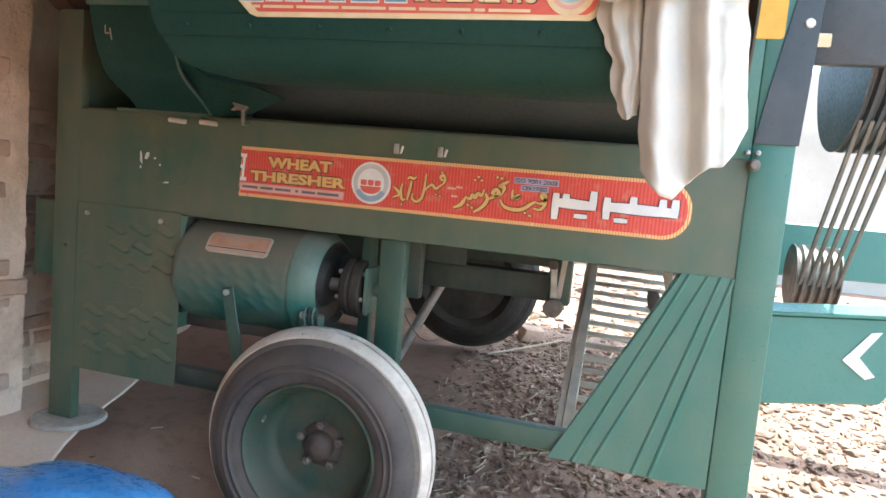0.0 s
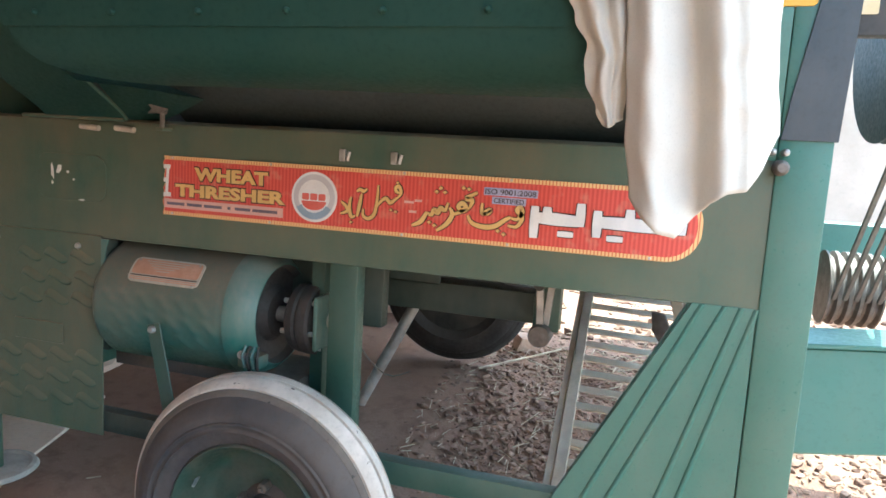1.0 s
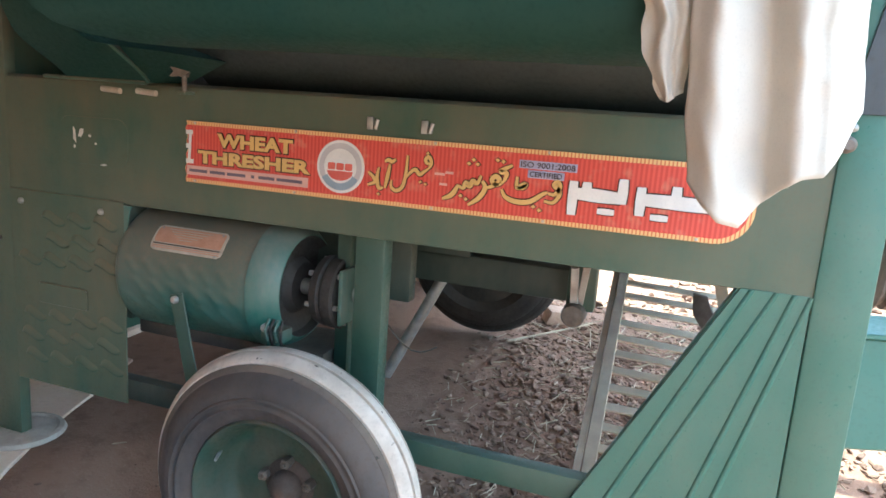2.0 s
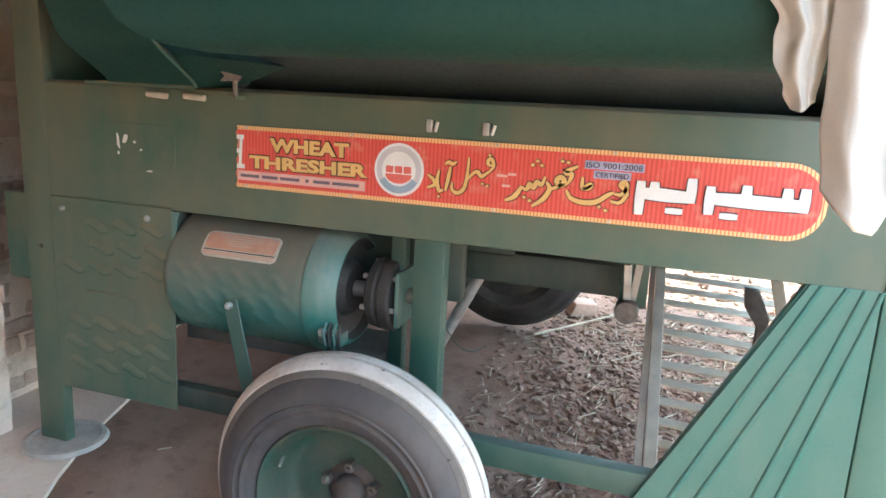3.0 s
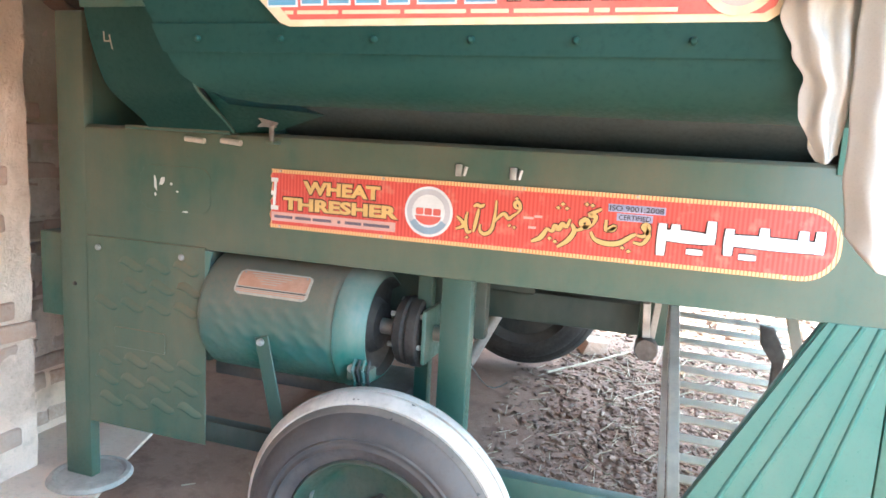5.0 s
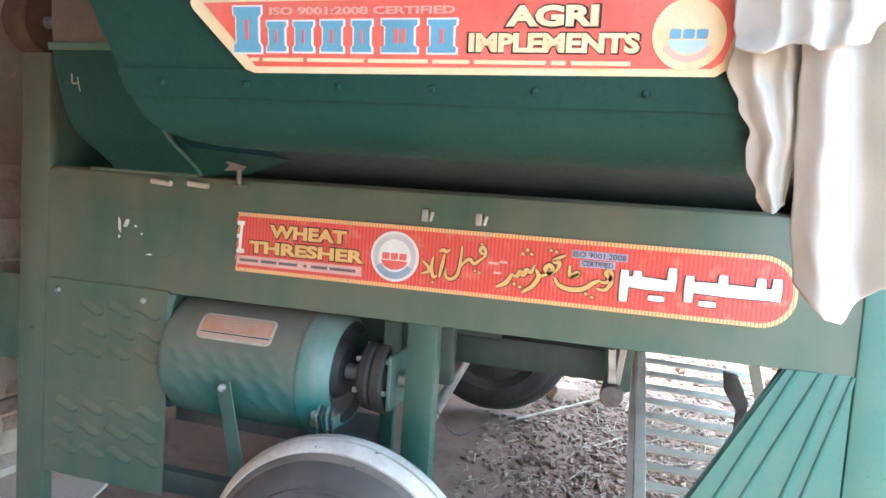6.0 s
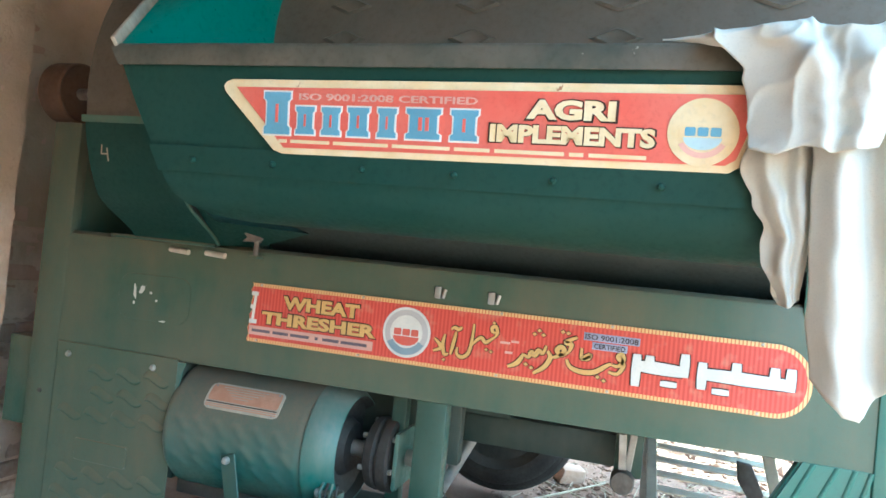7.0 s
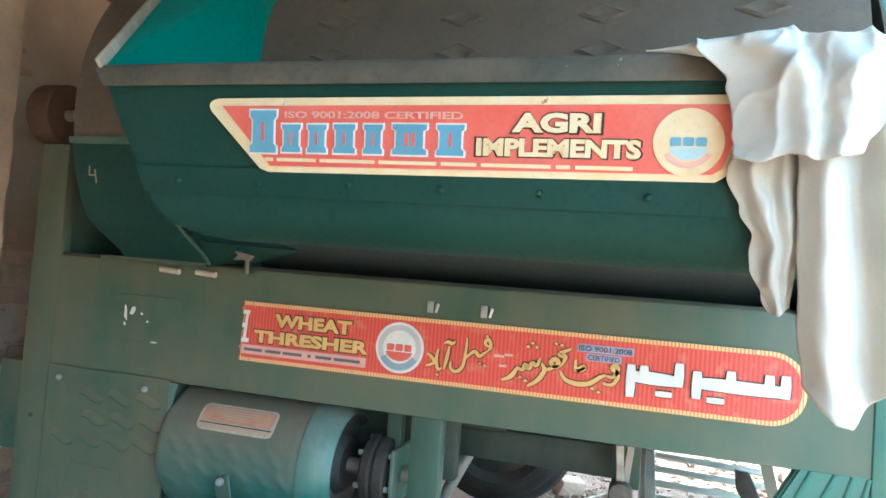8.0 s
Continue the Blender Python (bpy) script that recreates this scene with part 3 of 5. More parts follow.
# hollow of the bell gets black rubber, so the colour carries its shade
part("bell_inside", turned([(MR - 0.0400, 0.5405), (MR - 0.050, 0.515), (0.085, 0.505), (0.07, 0.530), (0.0, 0.530)], (MX, MY, MZ), "X", 48), RUBBER_DARK, bell, "inside of the bell, coloured dark for its shade")
part("shaft", rod((0.30, MY, MZ), (0.56, MY, MZ), 0.024), STEEL, motor)
hub = part("coupling", turned([(0.0, 0.0), (0.088, 0.0), (0.100, 0.008), (0.104, 0.030), (0.098, 0.036), (0.098, 0.042), (0.106, 0.048), (0.106, 0.074), (0.098, 0.08), (0.0, 0.08)], (0.372, MY, MZ), "X", 40), RUBBER_DARK, thresher, "black coupling between motor and shaft")
for k in range(6):
    a = k * math.pi / 3 + 0.3
    y, z = MY + 0.088 * math.cos(a), MZ + 0.088 * math.sin(a)
    part("coupling_bolt", rod((0.362, y, z), (0.462, y, z), 0.008, seg=8), STEEL, hub)
# added block that keeps the gap behind the coupling dark
part("bearing_housing", box(0.24, 0.60, 0.24, 0.29, 0.600, 0.872, 0.006), GREEN_DARK, thresher, "dark block added to fill the dim gap behind the coupling")
part("bearing_plate", box(0.462, 0.476, 0.05, 0.20, 0.555, 0.715, 0.006), GREEN_BELL_LIT, thresher)

def on_motor(a, x):
    return Vector((x, MY + (MR + 0.002) * math.cos(radians(a)), MZ + (MR + 0.002) * math.sin(radians(a))))


def motor_patch(a0, a1, x0, x1, lift, material, name, parent, round_off=0.0):
    n = 14
    ps = []
    for i in range(n):
        e = max(0.0, 1.0 - min(i, n - 1 - i) / 3.0)
        cut = round_off * (1.0 - math.sqrt(max(0.0, 1.0 - e * e)))
        for x in (x0 + cut, x1 - cut):
            p = on_motor(a0 + (a1 - a0) * i / (n - 1), x)
            out = Vector((0, p.y - MY, p.z - MZ)).normalized()
            ps.append(p + out * lift)
    return part(name, sheet(ps, n, 2, -0.0015), material, parent)


plate = motor_patch(129.5, 154, -0.104, 0.142, 0.001, PALE, "nameplate", motor, 0.016)
tagged(plate, "pale framed nameplate with copper-toned field")
motor_patch(131.5, 146.5, -0.096, 0.134, 0.003, COPPER, "plate_field", plate, 0.006)
for a in (147.4, 149.2, 150.9):
    motor_patch(a, a + 0.8, -0.096, 0.134, 0.003, INK if a < 149 else COPPER, "print_bar", plate)
for k in range(5):
    motor_patch(133.5 + 2.3 * k, 133.9 + 2.3 * k, -0.06 + 0.012 * k, 0.09 - 0.014 * k, 0.0046, PALE, "print_bar", plate)
for x, a in ((-0.085, 133), (0.123, 133), (-0.085, 152.4), (0.123, 152.4)):
    p = on_motor(a, x)
    part("rivet", rod(p, p + Vector((0, p.y - MY, p.z - MZ)).normalized() * 0.006, 0.003, seg=8), STEEL, plate)
strap = part("motor_strap", bar((0.012, -0.062, 0.605), (0.085, -0.075, 0.33), 0.046, 0.006, up=(0, 1, 0)), GREEN_CLEAN, thresher)
part("bolt", turned([(0.0, -0.016), (0.008, -0.014), (0.011, -0.008), (0.011, 0.0)], (0.014, -0.066, 0.59), "Y", 12), STEEL, strap)
term = part("terminal_box", box(0.272, 0.345, -0.034, 0.02, 0.505, 0.545, 0.008), GREEN_MOTOR, motor, "small terminal box with looped leads")
part("terminal_nut", turned([(0.0, -0.012), (0.010, -0.010), (0.013, -0.004), (0.013, 0.0)], (0.290, -0.034, 0.545), "Y", 14), STEEL, term)
for k in range(4):
    cu = [(0.300 + 0.014 * k, -0.03, 0.572), (0.296 + 0.016 * k, -0.046, 0.545), (0.304 + 0.014 * k, -0.044, 0.515), (0.300 + 0.015 * k, -0.03, 0.485)]
    bm = rod(cu[0], cu[1], 0.0045, seg=8)
    rod(cu[1], cu[2], 0.0045, seg=8, bm=bm)
    rod(cu[2], cu[3], 0.0045, seg=8, bm=bm)
    part("cable", bm, RUBBER_DARK if k % 2 else GREEN_BELL_LIT, term)

# struts and levers seen beneath
part("strut", rod((0.575, 0.80, 0.680), (0.31, 0.78, 0.13), 0.022), STEEL, thresher, "grey tubular strut")
part("lever_plate", box(1.045, 1.125, 0.34, 0.40, 0.63, 0.83, 0.006), GREEN_CLEAN, thresher)
lever = part("lever", bar((1.063, 0.325, 0.77), (1.072, 0.33, 0.63), 0.022, 0.014), STEEL, thresher)
part("lever_eye", turned([(0.0, -0.03), (0.030, -0.03), (0.034, -0.024), (0.034, 0.05), (0.0, 0.05)], (1.073, 0.33, 0.622), "Y", 24), NUT, lever)
part("lever_eye", turned([(0.0, -0.02), (0.016, -0.02), (0.018, -0.015), (0.018, 0.03), (0.0, 0.03)], (1.063, 0.325, 0.775), "Y", 20), DARK, lever)
part("lever_plate", bar((1.10, 0.33, 0.80), (1.085, 0.34, 0.65), 0.02, 0.01), STEEL, thresher)
part("hanger", bar((1.42, 0.30, 0.86), (1.50, 0.34, 0.58), 0.03, 0.012), GALV, thresher)
part("crank", slab([(1.385, 0.712), (1.425, 0.708), (1.462, 0.630), (1.450, 0.505), (1.428, 0.500), (1.430, 0.600), (1.392, 0.655)], 0.41, 0.435, 0.003), NUT, thresher, "dusty grey crank bracket")


wire = bmesh.new()
wp = [Vector((0.60, 0.06, 0.60)).lerp(Vector((0.66, 0.35, 0.44)), k / 6) + Vector((0, 0, -0.05 * math.sin(math.pi * k / 6))) for k in range(7)]
for p, q in zip(wp, wp[1:]):
    rod(p, q, 0.0022, seg=6, bm=wire)
part("wire", wire, DARK, thresher)

# wheels
def wheel(cx, y0, cz, outward, rubber, tread):
    """y0: the plane of the outer sidewall. outward: -1 faces the front."""
    s = -outward
    R, Q = 0.388, 0.87

    def pr(pairs):
        return [(r, s * o * Q) for r, o in pairs]

    side = [(0.212, 0.052), (0.220, 0.030), (0.228, 0.020), (0.240, 0.011), (0.252, 0.006), (0.262, 0.003), (0.263, -0.003), (0.266, -0.003), (0.268, 0.003), (0.280, 0.002), (0.282, -0.004), (0.286, -0.004), (0.288, 0.003), (0.296, 0.002),
            (0.306, 0.006), (0.316, 0.012), (0.326, 0.020), (0.335, 0.029), (0.343, 0.040), (0.350, 0.052)]
    w = part("wheel", turned(pr(side + [(0.352, 0.060), (0.352, 0.170)] + [(r, 0.23 - o) for r, o in side[:-1:2][::-1]]), (cx, y0, cz), "Y", 128), rubber, thresher, "worn dusty rubber tyre on a green rim", 75)
    def crown(o):
        return R - 0.042 * (abs(o - 0.115) / 0.074) ** 2.3

    def band(o0, o1, steps=10):
        ps = [(crown(o0) - 0.020, o0 + 0.001)] + [(crown(o0 + (o1 - o0) * k / steps), o0 + (o1 - o0) * k / steps) for k in range(steps + 1)] + [(crown(o1) - 0.020, o1 - 0.001)]
        return turned(pr(ps), (cx, y0, cz), "Y", 128)

    for o0, o1 in ((0.041, 0.053), (0.177, 0.189)):
        part("shoulder", band(o0, o1), SHOULDER if tread is TREAD else tread, w, "", 45)
    for o0, o1 in ((0.0570, 0.090), (0.0995, 0.1305), (0.140, 0.173)):
        part("tread", band(o0, o1), tread, w, "pale worn tread rib", 45)
    rim = part("rim", turned(pr([(0.224, 0.036), (0.226, 0.020), (0.220, 0.014), (0.213, 0.020), (0.208, 0.044), (0.196, 0.066), (0.190, 0.110), (0.176, 0.142), (0.158, 0.150), (0.130, 0.142), (0.105, 0.146), (0.085, 0.152), (0.0, 0.152)]),
                             (cx, y0, cz), "Y", 72), GREEN_RIM, w, "green dished steel rim, muddy", 60)
    part("hub", turned(pr([(0.074, 0.150), (0.066, 0.140), (0.048, 0.136), (0.044, 0.112), (0.036, 0.104), (0.028, 0.100), (0.022, 0.092), (0.012, 0.088), (0.0, 0.088)]), (cx, y0, cz), "Y", 36), HUB, w, "", 50)
    for k in range(5):
        a = radians(90 + 72 * k)
        n = turned(pr([(0.0, 0.104), (0.006, 0.104), (0.007, 0.114), (0.013, 0.116), (0.015, 0.120), (0.015, 0.150)]), (cx + 0.070 * math.cos(a), y0, cz + 0.070 * math.sin(a)), "Y", 6)
        part("wheel_nut", n, NUT, w, smooth=20)
    part("valve", rod((cx - 0.18, y0 + s * 0.075, cz + 0.08), (cx - 0.165, y0 + s * 0.035, cz + 0.075), 0.006, 0.004, 8), STEEL, w)
    return w


wheel(0.434, -0.252, 0.157, -1, RUBBER, TREAD)
# far wheel in black rubber throughout; a dark disc is added over its rim
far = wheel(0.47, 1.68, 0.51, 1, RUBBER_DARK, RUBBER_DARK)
part("dust_cover", turned([(0.0, -0.175), (0.20, -0.178), (0.262, -0.165), (0.262, -0.15)], (0.47, 1.68, 0.51), "Y", 48), DARK, far, "dark disc added to hide the far rim")
part("axle", bar((0.431, -0.12, 0.157), (0.431, 0.50, 0.157), 0.06, 0.06), GREEN_DARK, thresher)
part("axle", bar((0.47, 1.10, 0.51), (0.47, 1.56, 0.51), 0.06, 0.06), GREEN_DARK, thresher)

# drum and hopper
DY, DZ, DR = 0.35, 1.60, 0.60


def arc(a0, a1, x0, x1, r, na, nx):
    return [(x0 + (x1 - x0) * j / (nx - 1), DY - r * math.cos(radians(a0 + (a1 - a0) * i / (na - 1))), DZ + r * math.sin(radians(a0 + (a1 - a0) * i / (na - 1)))) for i in range(na) for j in range(nx)]


part("drum_housing", sheet([(x, y + 0.085 * smooth(1.31, 1.19, z), z) for x, y, z in arc(-43.5, -9.5, -0.43, -0.125, DR, 24, 8)], 24, 8, 0.004), GREEN_HOPPER_DIM, thresher, "curved green lower drum housing", 60)
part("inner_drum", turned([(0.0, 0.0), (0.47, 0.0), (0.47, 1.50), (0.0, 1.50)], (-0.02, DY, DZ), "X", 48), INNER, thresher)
hood = part("drum_hood", sheet(arc(-9.2, 150, -0.425, 1.50, DR + 0.004, 50, 8), 50, 8, 0.004), DRUM, thresher, "dusty brown curved drum hood", 60)
part("hood_seam", sheet(arc(-10.4, -8.6, -0.435, 0.20, DR + 0.012, 3, 6), 3, 6, 0.004), GREEN, thresher)
for x in (-0.43, 1.54):
    part("drum_end", turned([(0.0, 0.0), (0.49, 0.0), (0.50, 0.006), (0.50, 0.012)], (x + 0.01, DY, DZ), "X", 72), DRUM, thresher)
for row, a in enumerate((11.5, 20.5, 29.5, 38.5)):
    for k in range(4):
        xc = 0.33 + 0.325 * k
        bm = bmesh.new()
        vs = []
        for q, h in ((1.0, 0.002), (0.76, 0.007), (0.50, 0.002)):
            for du, dv in ((-0.060, 0), (0, 2.6), (0.060, 0), (0, -2.6)):
                t = radians(a + dv * q)
                rr = DR + 0.004 + h
                vs.append(bm.verts.new((xc + du * q, DY - rr * math.cos(t), DZ + rr * math.sin(t))))
        for o in (0, 4):
            for e in range(4):
                bm.faces.new([vs[o + e], vs[o + (e + 1) % 4], vs[o + 4 + (e + 1) % 4], vs[o + 4 + e]])
        bm.faces.new(vs[8:])
        part("pressed_diamond", bm, DRUM, hood, smooth=50)
part("flat_pulley", turned([(0.0, 0.0), (0.090, 0.0), (0.100, -0.005), (0.105, 0.0), (0.105, 0.085), (0.100, 0.089), (0.092, 0.085), (0.088, 0.08), (0.04, 0.076), (0.0, 0.076)], (-0.925, 0.135, 1.66), "X", 48), RUST, thresher, "rust-brown flat belt pulley")
part("countershaft", rod((-0.94, 0.135, 1.66), (-0.44, 0.135, 1.66), 0.020), STEEL, thresher)
part("drum_shaft", rod((-0.60, DY, DZ), (2.06, DY, DZ), 0.03), STEEL, thresher)

def on_drum(x, z, lift=0.004):
    t = math.asin((z - DZ) / DR)
    return Vector((x, DY - (DR + lift) * math.cos(t), z))


chalk = bmesh.new()
for (x0, z0), (x1, z1) in (((-0.378, 1.432), (-0.384, 1.408)), ((-0.384, 1.408), (-0.362, 1.408)), ((-0.362, 1.424), (-0.364, 1.388))):
    bar(on_drum(x0, z0), on_drum(x1, z1), 0.004, 0.002, 0.0, chalk)
part("chalk_mark", chalk, WORN, thresher, "faint chalk stroke")

# feed hopper: lip, front plate, bolted strip and curved bottom; the left edge slants
HOP = [(-0.680, 1.557, 0.062), (-0.676, 1.522, 0.085), (-0.668, 1.45, 0.118), (-0.6565, 1.368, 0.160), (-0.655, 1.357, 0.165), (-0.650, 1.308, 0.190), (-0.640, 1.286, 0.20),
       (-0.620, 1.264, 0.225), (-0.58, 1.249, 0.26), (-0.52, 1.243, 0.30), (-0.42, 1.246, 0.335), (-0.30, 1.260, 0.35), (-0.13, 1.29, 0.36)]
HX1 = 1.46


def hopper_rows(rows, push=0.0, n=26):
    return [(x0 + (HX1 - x0) * j / (n - 1), y - push + 0.003 * noise.noise((3.0 * (x0 + (HX1 - x0) * j / (n - 1)), z * 6, 4.0)) * (0 < j < n - 1), z) for y, z, x0 in rows for j in range(n)]


hopper = part("hopper", sheet(hopper_rows(HOP[1:4]), 3, 26, 0.004), GREEN_HOPPER_DIM, thresher, "green feed hopper front plate", 40)
part("hopper_bottom", sheet(hopper_rows(HOP[4:]), len(HOP) - 4, 26, 0.004), GREEN_HOPPER_DIM, hopper, "curved smooth green hopper bottom", 60)
part("bolted_strip", sheet(hopper_rows([(-0.6565, 1.371, 0.156), (-0.655, 1.357, 0.162), (-0.650, 1.322, 0.178)], 0.006), 3, 26, 0.003), GREEN_HOPPER_DIM, hopper)
lip = [(-0.640, 1.560, 0.075), (-0.676, 1.560, 0.062), (-0.684, 1.552, 0.064), (-0.682, 1.518, 0.084)]
part("hopper_lip", sheet(hopper_rows(lip, 0.003), 4, 26, 0.004), LIP, hopper, "dirty worn hopper lip", 50)
for x in (0.258, 0.428, 0.603, 0.769, 0.933, 1.098, 1.265):
    part("bolt", turned([(0.0, -0.009), (0.004, -0.008), (0.006, -0.004), (0.006, 0.0)], (x, -0.660, 1.345), "Y", 10), GREEN_HOPPER_DIM, hopper)
A, B, C, D, E2 = (0.075, -0.676, 1.557), (-0.29, -0.06, 2.02), (0.115, -0.09, 2.06), (0.150, -0.26, 1.60), (0.17, -0.64, 1.36)
bm = bmesh.new()
va, vb, vc, vd, ve = (bm.verts.new(p) for p in (A, B, C, D, E2))
bm.faces.new((va, vb, vc, vd))
bm.faces.new((va, vd, ve))
part("hopper_side", bm, TEAL_INNER, hopper, "bright teal inner side of the hopper")
part("side_rim", bar((0.076, -0.684, 1.550), (-0.30, -0.07, 2.01), 0.044, 0.008, up=(1, 0.3, 0.4)), WORN, hopper, "worn cream edge of the hopper side")
bm = bmesh.new()
vs = [bm.verts.new(p) for p in ((-0.128, -0.235, 1.37), (-0.128, 0.0, 1.185), (-0.06, 0.06, 1.185), (0.25, -0.16, 1.240), (0.300, -0.42, 1.236), (0.262, -0.575, 1.236), (0.19, -0.635, 1.30), (0.05, -0.45, 1.40))]
mid = bm.verts.new((0.05, -0.20, 1.298))
for p, q in zip(vs, vs[1:] + vs[:1]):
    bm.faces.new((p, q, mid))
part("hopper_gusset", bm, GREEN_HOPPER_DIM, hopper, smooth=60)
# lighter green strip draws the faint highlight along the housing's edge
part("housing_edge", sheet([(x, y - 0.006 + 0.085 * smooth(1.31, 1.19, z), z) for x, y, z in arc(-43.5, -20, -0.130, -0.122, DR, 16, 2)], 16, 2, 0.006), GREEN, thresher)

# right end: guard, belt pulleys, belts
guard = part("belt_guard", slab([(1.607, 1.21), (1.720, 1.21), (1.748, 1.95), (1.736, 1.95), (1.668, 1.60), (1.618, 1.30)], -0.012, -0.008, 0.001), SLATE, thresher, "dark slate-blue guard plate")
part("guard_bar", box(1.716, 2.02, 0.02, 0.06, 1.437, 1.95, 0.003), SLATE, guard)
part("sticker", slab(rounded(1.724, 1.768, 1.480, 1.516, 0.004), 0.016, 0.0205), CREAM, guard, "small pale sticker")
part("rivet", turned([(0.0, -0.006), (0.011, -0.005), (0.013, 0.0)], (1.706, -0.012, 1.535), "Y", 14), WHITE, guard)
bearing = part("bearing", turned([(0.0, -0.03), (0.010, -0.03), (0.016, -0.02), (0.018, 0.0)], (1.613, -0.012, 1.150), "Y", 20), NUT, thresher, "small grey bearing with bright caps")
for x in (1.592, 1.618):
    part("cap", turned([(0.0, -0.03), (0.006, -0.028), (0.008, -0.02), (0.008, 0.0)], (x, -0.012, 1.183), "Y", 14), STEEL, bearing)


def groove_profile(r, x0, n, pitch):
    out = [(0.0, x0)]
    for i in range(n):
        a = x0 + i * pitch
        out += [(r, a), (r, a + pitch * 0.18), (r - 0.014, a + pitch * 0.4), (r - 0.014, a + pitch * 0.62), (r, a + pitch * 0.84)]
    return out + [(r, x0 + n * pitch), (0.0, x0 + n * pitch)]


BX, PITCH = 1.885, 0.030
big = part("drive_pulley", turned(groove_profile(0.325, 0.0, 5, PITCH), (BX, DY, 1.555), "X", 72), SLATE, thresher, "large dark grooved belt pulley")
part("pulley_web", turned([(0.0, 0.012), (0.30, 0.012), (0.30, 0.024), (0.0, 0.024)], (BX, DY, 1.555), "X", 48), SLATE, big)
part("motor_pulley", turned(groove_profile(0.115, 0.0, 5, PITCH), (BX, 0.70, 0.80), "X", 48), NUT, thresher, "small grey grooved belt pulley")
for k in range(5):
    x = BX + PITCH * (k + 0.51)
    part("belt", bar((x, 0.70 - 0.104, 0.78), (x, DY - 0.20, 1.31), 0.013, 0.010, up=(0, 1, 0)), BELT, thresher)
part("yellow_plate", slab(rounded(1.475, 1.648, 1.492, 1.72, 0.012), -0.008, -0.002, 0.001), YELLOW, thresher, "yellow sign plate with faint print")
part("upper_panel", box(1.44, 1.604, -0.004, 0.004, 1.165, 1.95, 0.001), GREEN_CORNER, thresher)

# drawbar with arrow
bm = slab([(1.70, 0.716), (2.42, 0.785), (2.42, 0.60), (2.10, 0.556), (2.062, 0.494), (1.70, 0.436)], 0.16, 0.24, 0.006)
draw = part("drawbar", bm, GREEN_DRAW_LIT, thresher, "green tapered drawbar beam")
part("drawbar_flange", slab([(1.70, 0.716), (2.42, 0.785), (2.42, 0.797), (1.70, 0.728)], 0.150, 0.34, 0.002), GREEN_DRAW_LIT, draw)
part("arrow_mark", slab([(1.947, 0.613), (2.012, 0.703), (2.040, 0.708), (1.990, 0.627), (2.037, 0.576), (2.012, 0.564)], 0.155, 0.161), WHITE, draw, "white painted arrow chevron")
part("drawbar", slab([(1.70, 0.76), (3.1, 0.80), (3.1, 0.99), (1.70, 0.985)], 1.02, 1.10, 0.005), GREEN_DRAW_LIT, thresher)

# ---- signs ----
TORN = [(0.004, 1.082), (-0.003, 1.068), (0.005, 1.052), (0.001, 1.030), (0.007, 1.012), (-0.002, 0.996), (0.004, 0.976), (-0.004, 0.958), (0.002, 0.940), (-0.003, 0.926)]
sign = part("long_sign", slab(rounded(0.0, 1.470, 0.919, 1.089, 0.078, 8, (0, 1, 1, 0)) + TORN, -0.006, -0.001), BORDER, thresher, "long red sign with rope border and rounded end")
part("sign_field", slab(rounded(0.004, 1.459, 0.930, 1.078, 0.068, 8, (0, 1, 1, 0)) + [(x + 0.003, z) for x, z in TORN[1:-1]], -0.0075, -0.0055), RED_LINES, sign)
YF = -0.0078
letters("WHEAT", 0.104, 1.020, 0.347, 1.064, YF, INK, sign, 0.0008, 0.075)
letters("WHEAT", 0.107, 1.023, 0.344, 1.061, YF - 0.0008, GOLD, sign, 0.0015, 0.048, label="gold raised lettering")
letters("THRESHER", 0.040, 0.972, 0.402, 1.014, YF, INK, sign, 0.0008, 0.075)
letters("THRESHER", 0.043, 0.975, 0.399, 1.011, YF - 0.0008, GOLD, sign, 0.0015, 0.048, label="gold raised lettering")
part("print_bar", slab([(0.004, 0.940), (0.392, 0.940), (0.392, 0.966), (0.004, 0.966)], -0.009, -0.007), PINK, sign)
for x0, x1 in ((0.012, 0.062), (0.070, 0.112), (0.118, 0.168), (0.184, 0.192), (0.204, 0.246), (0.252, 0.318)):
    part("print_bar", slab([(x0 * 1.18, 0.949), (x1 * 1.18, 0.949), (x1 * 1.18, 0.957), (x0 * 1.18, 0.957)], -0.010, -0.0088), PRINT, sign)
for z0, z1, x1 in ((1.052, 1.064, 0.024), (1.014, 1.026, 0.018), (0.972, 0.984, 0.026)):
    part("print_bar", slab([(0.002, z0), (x1, z0), (x1, z1), (0.002, z1)], -0.0095, -0.007), WHITE, sign)
part("print_bar", slab([(0.008, 0.984), (0.016, 0.984), (0.020, 1.054), (0.012, 1.054)], -0.0093, -0.007), WHITE, sign)


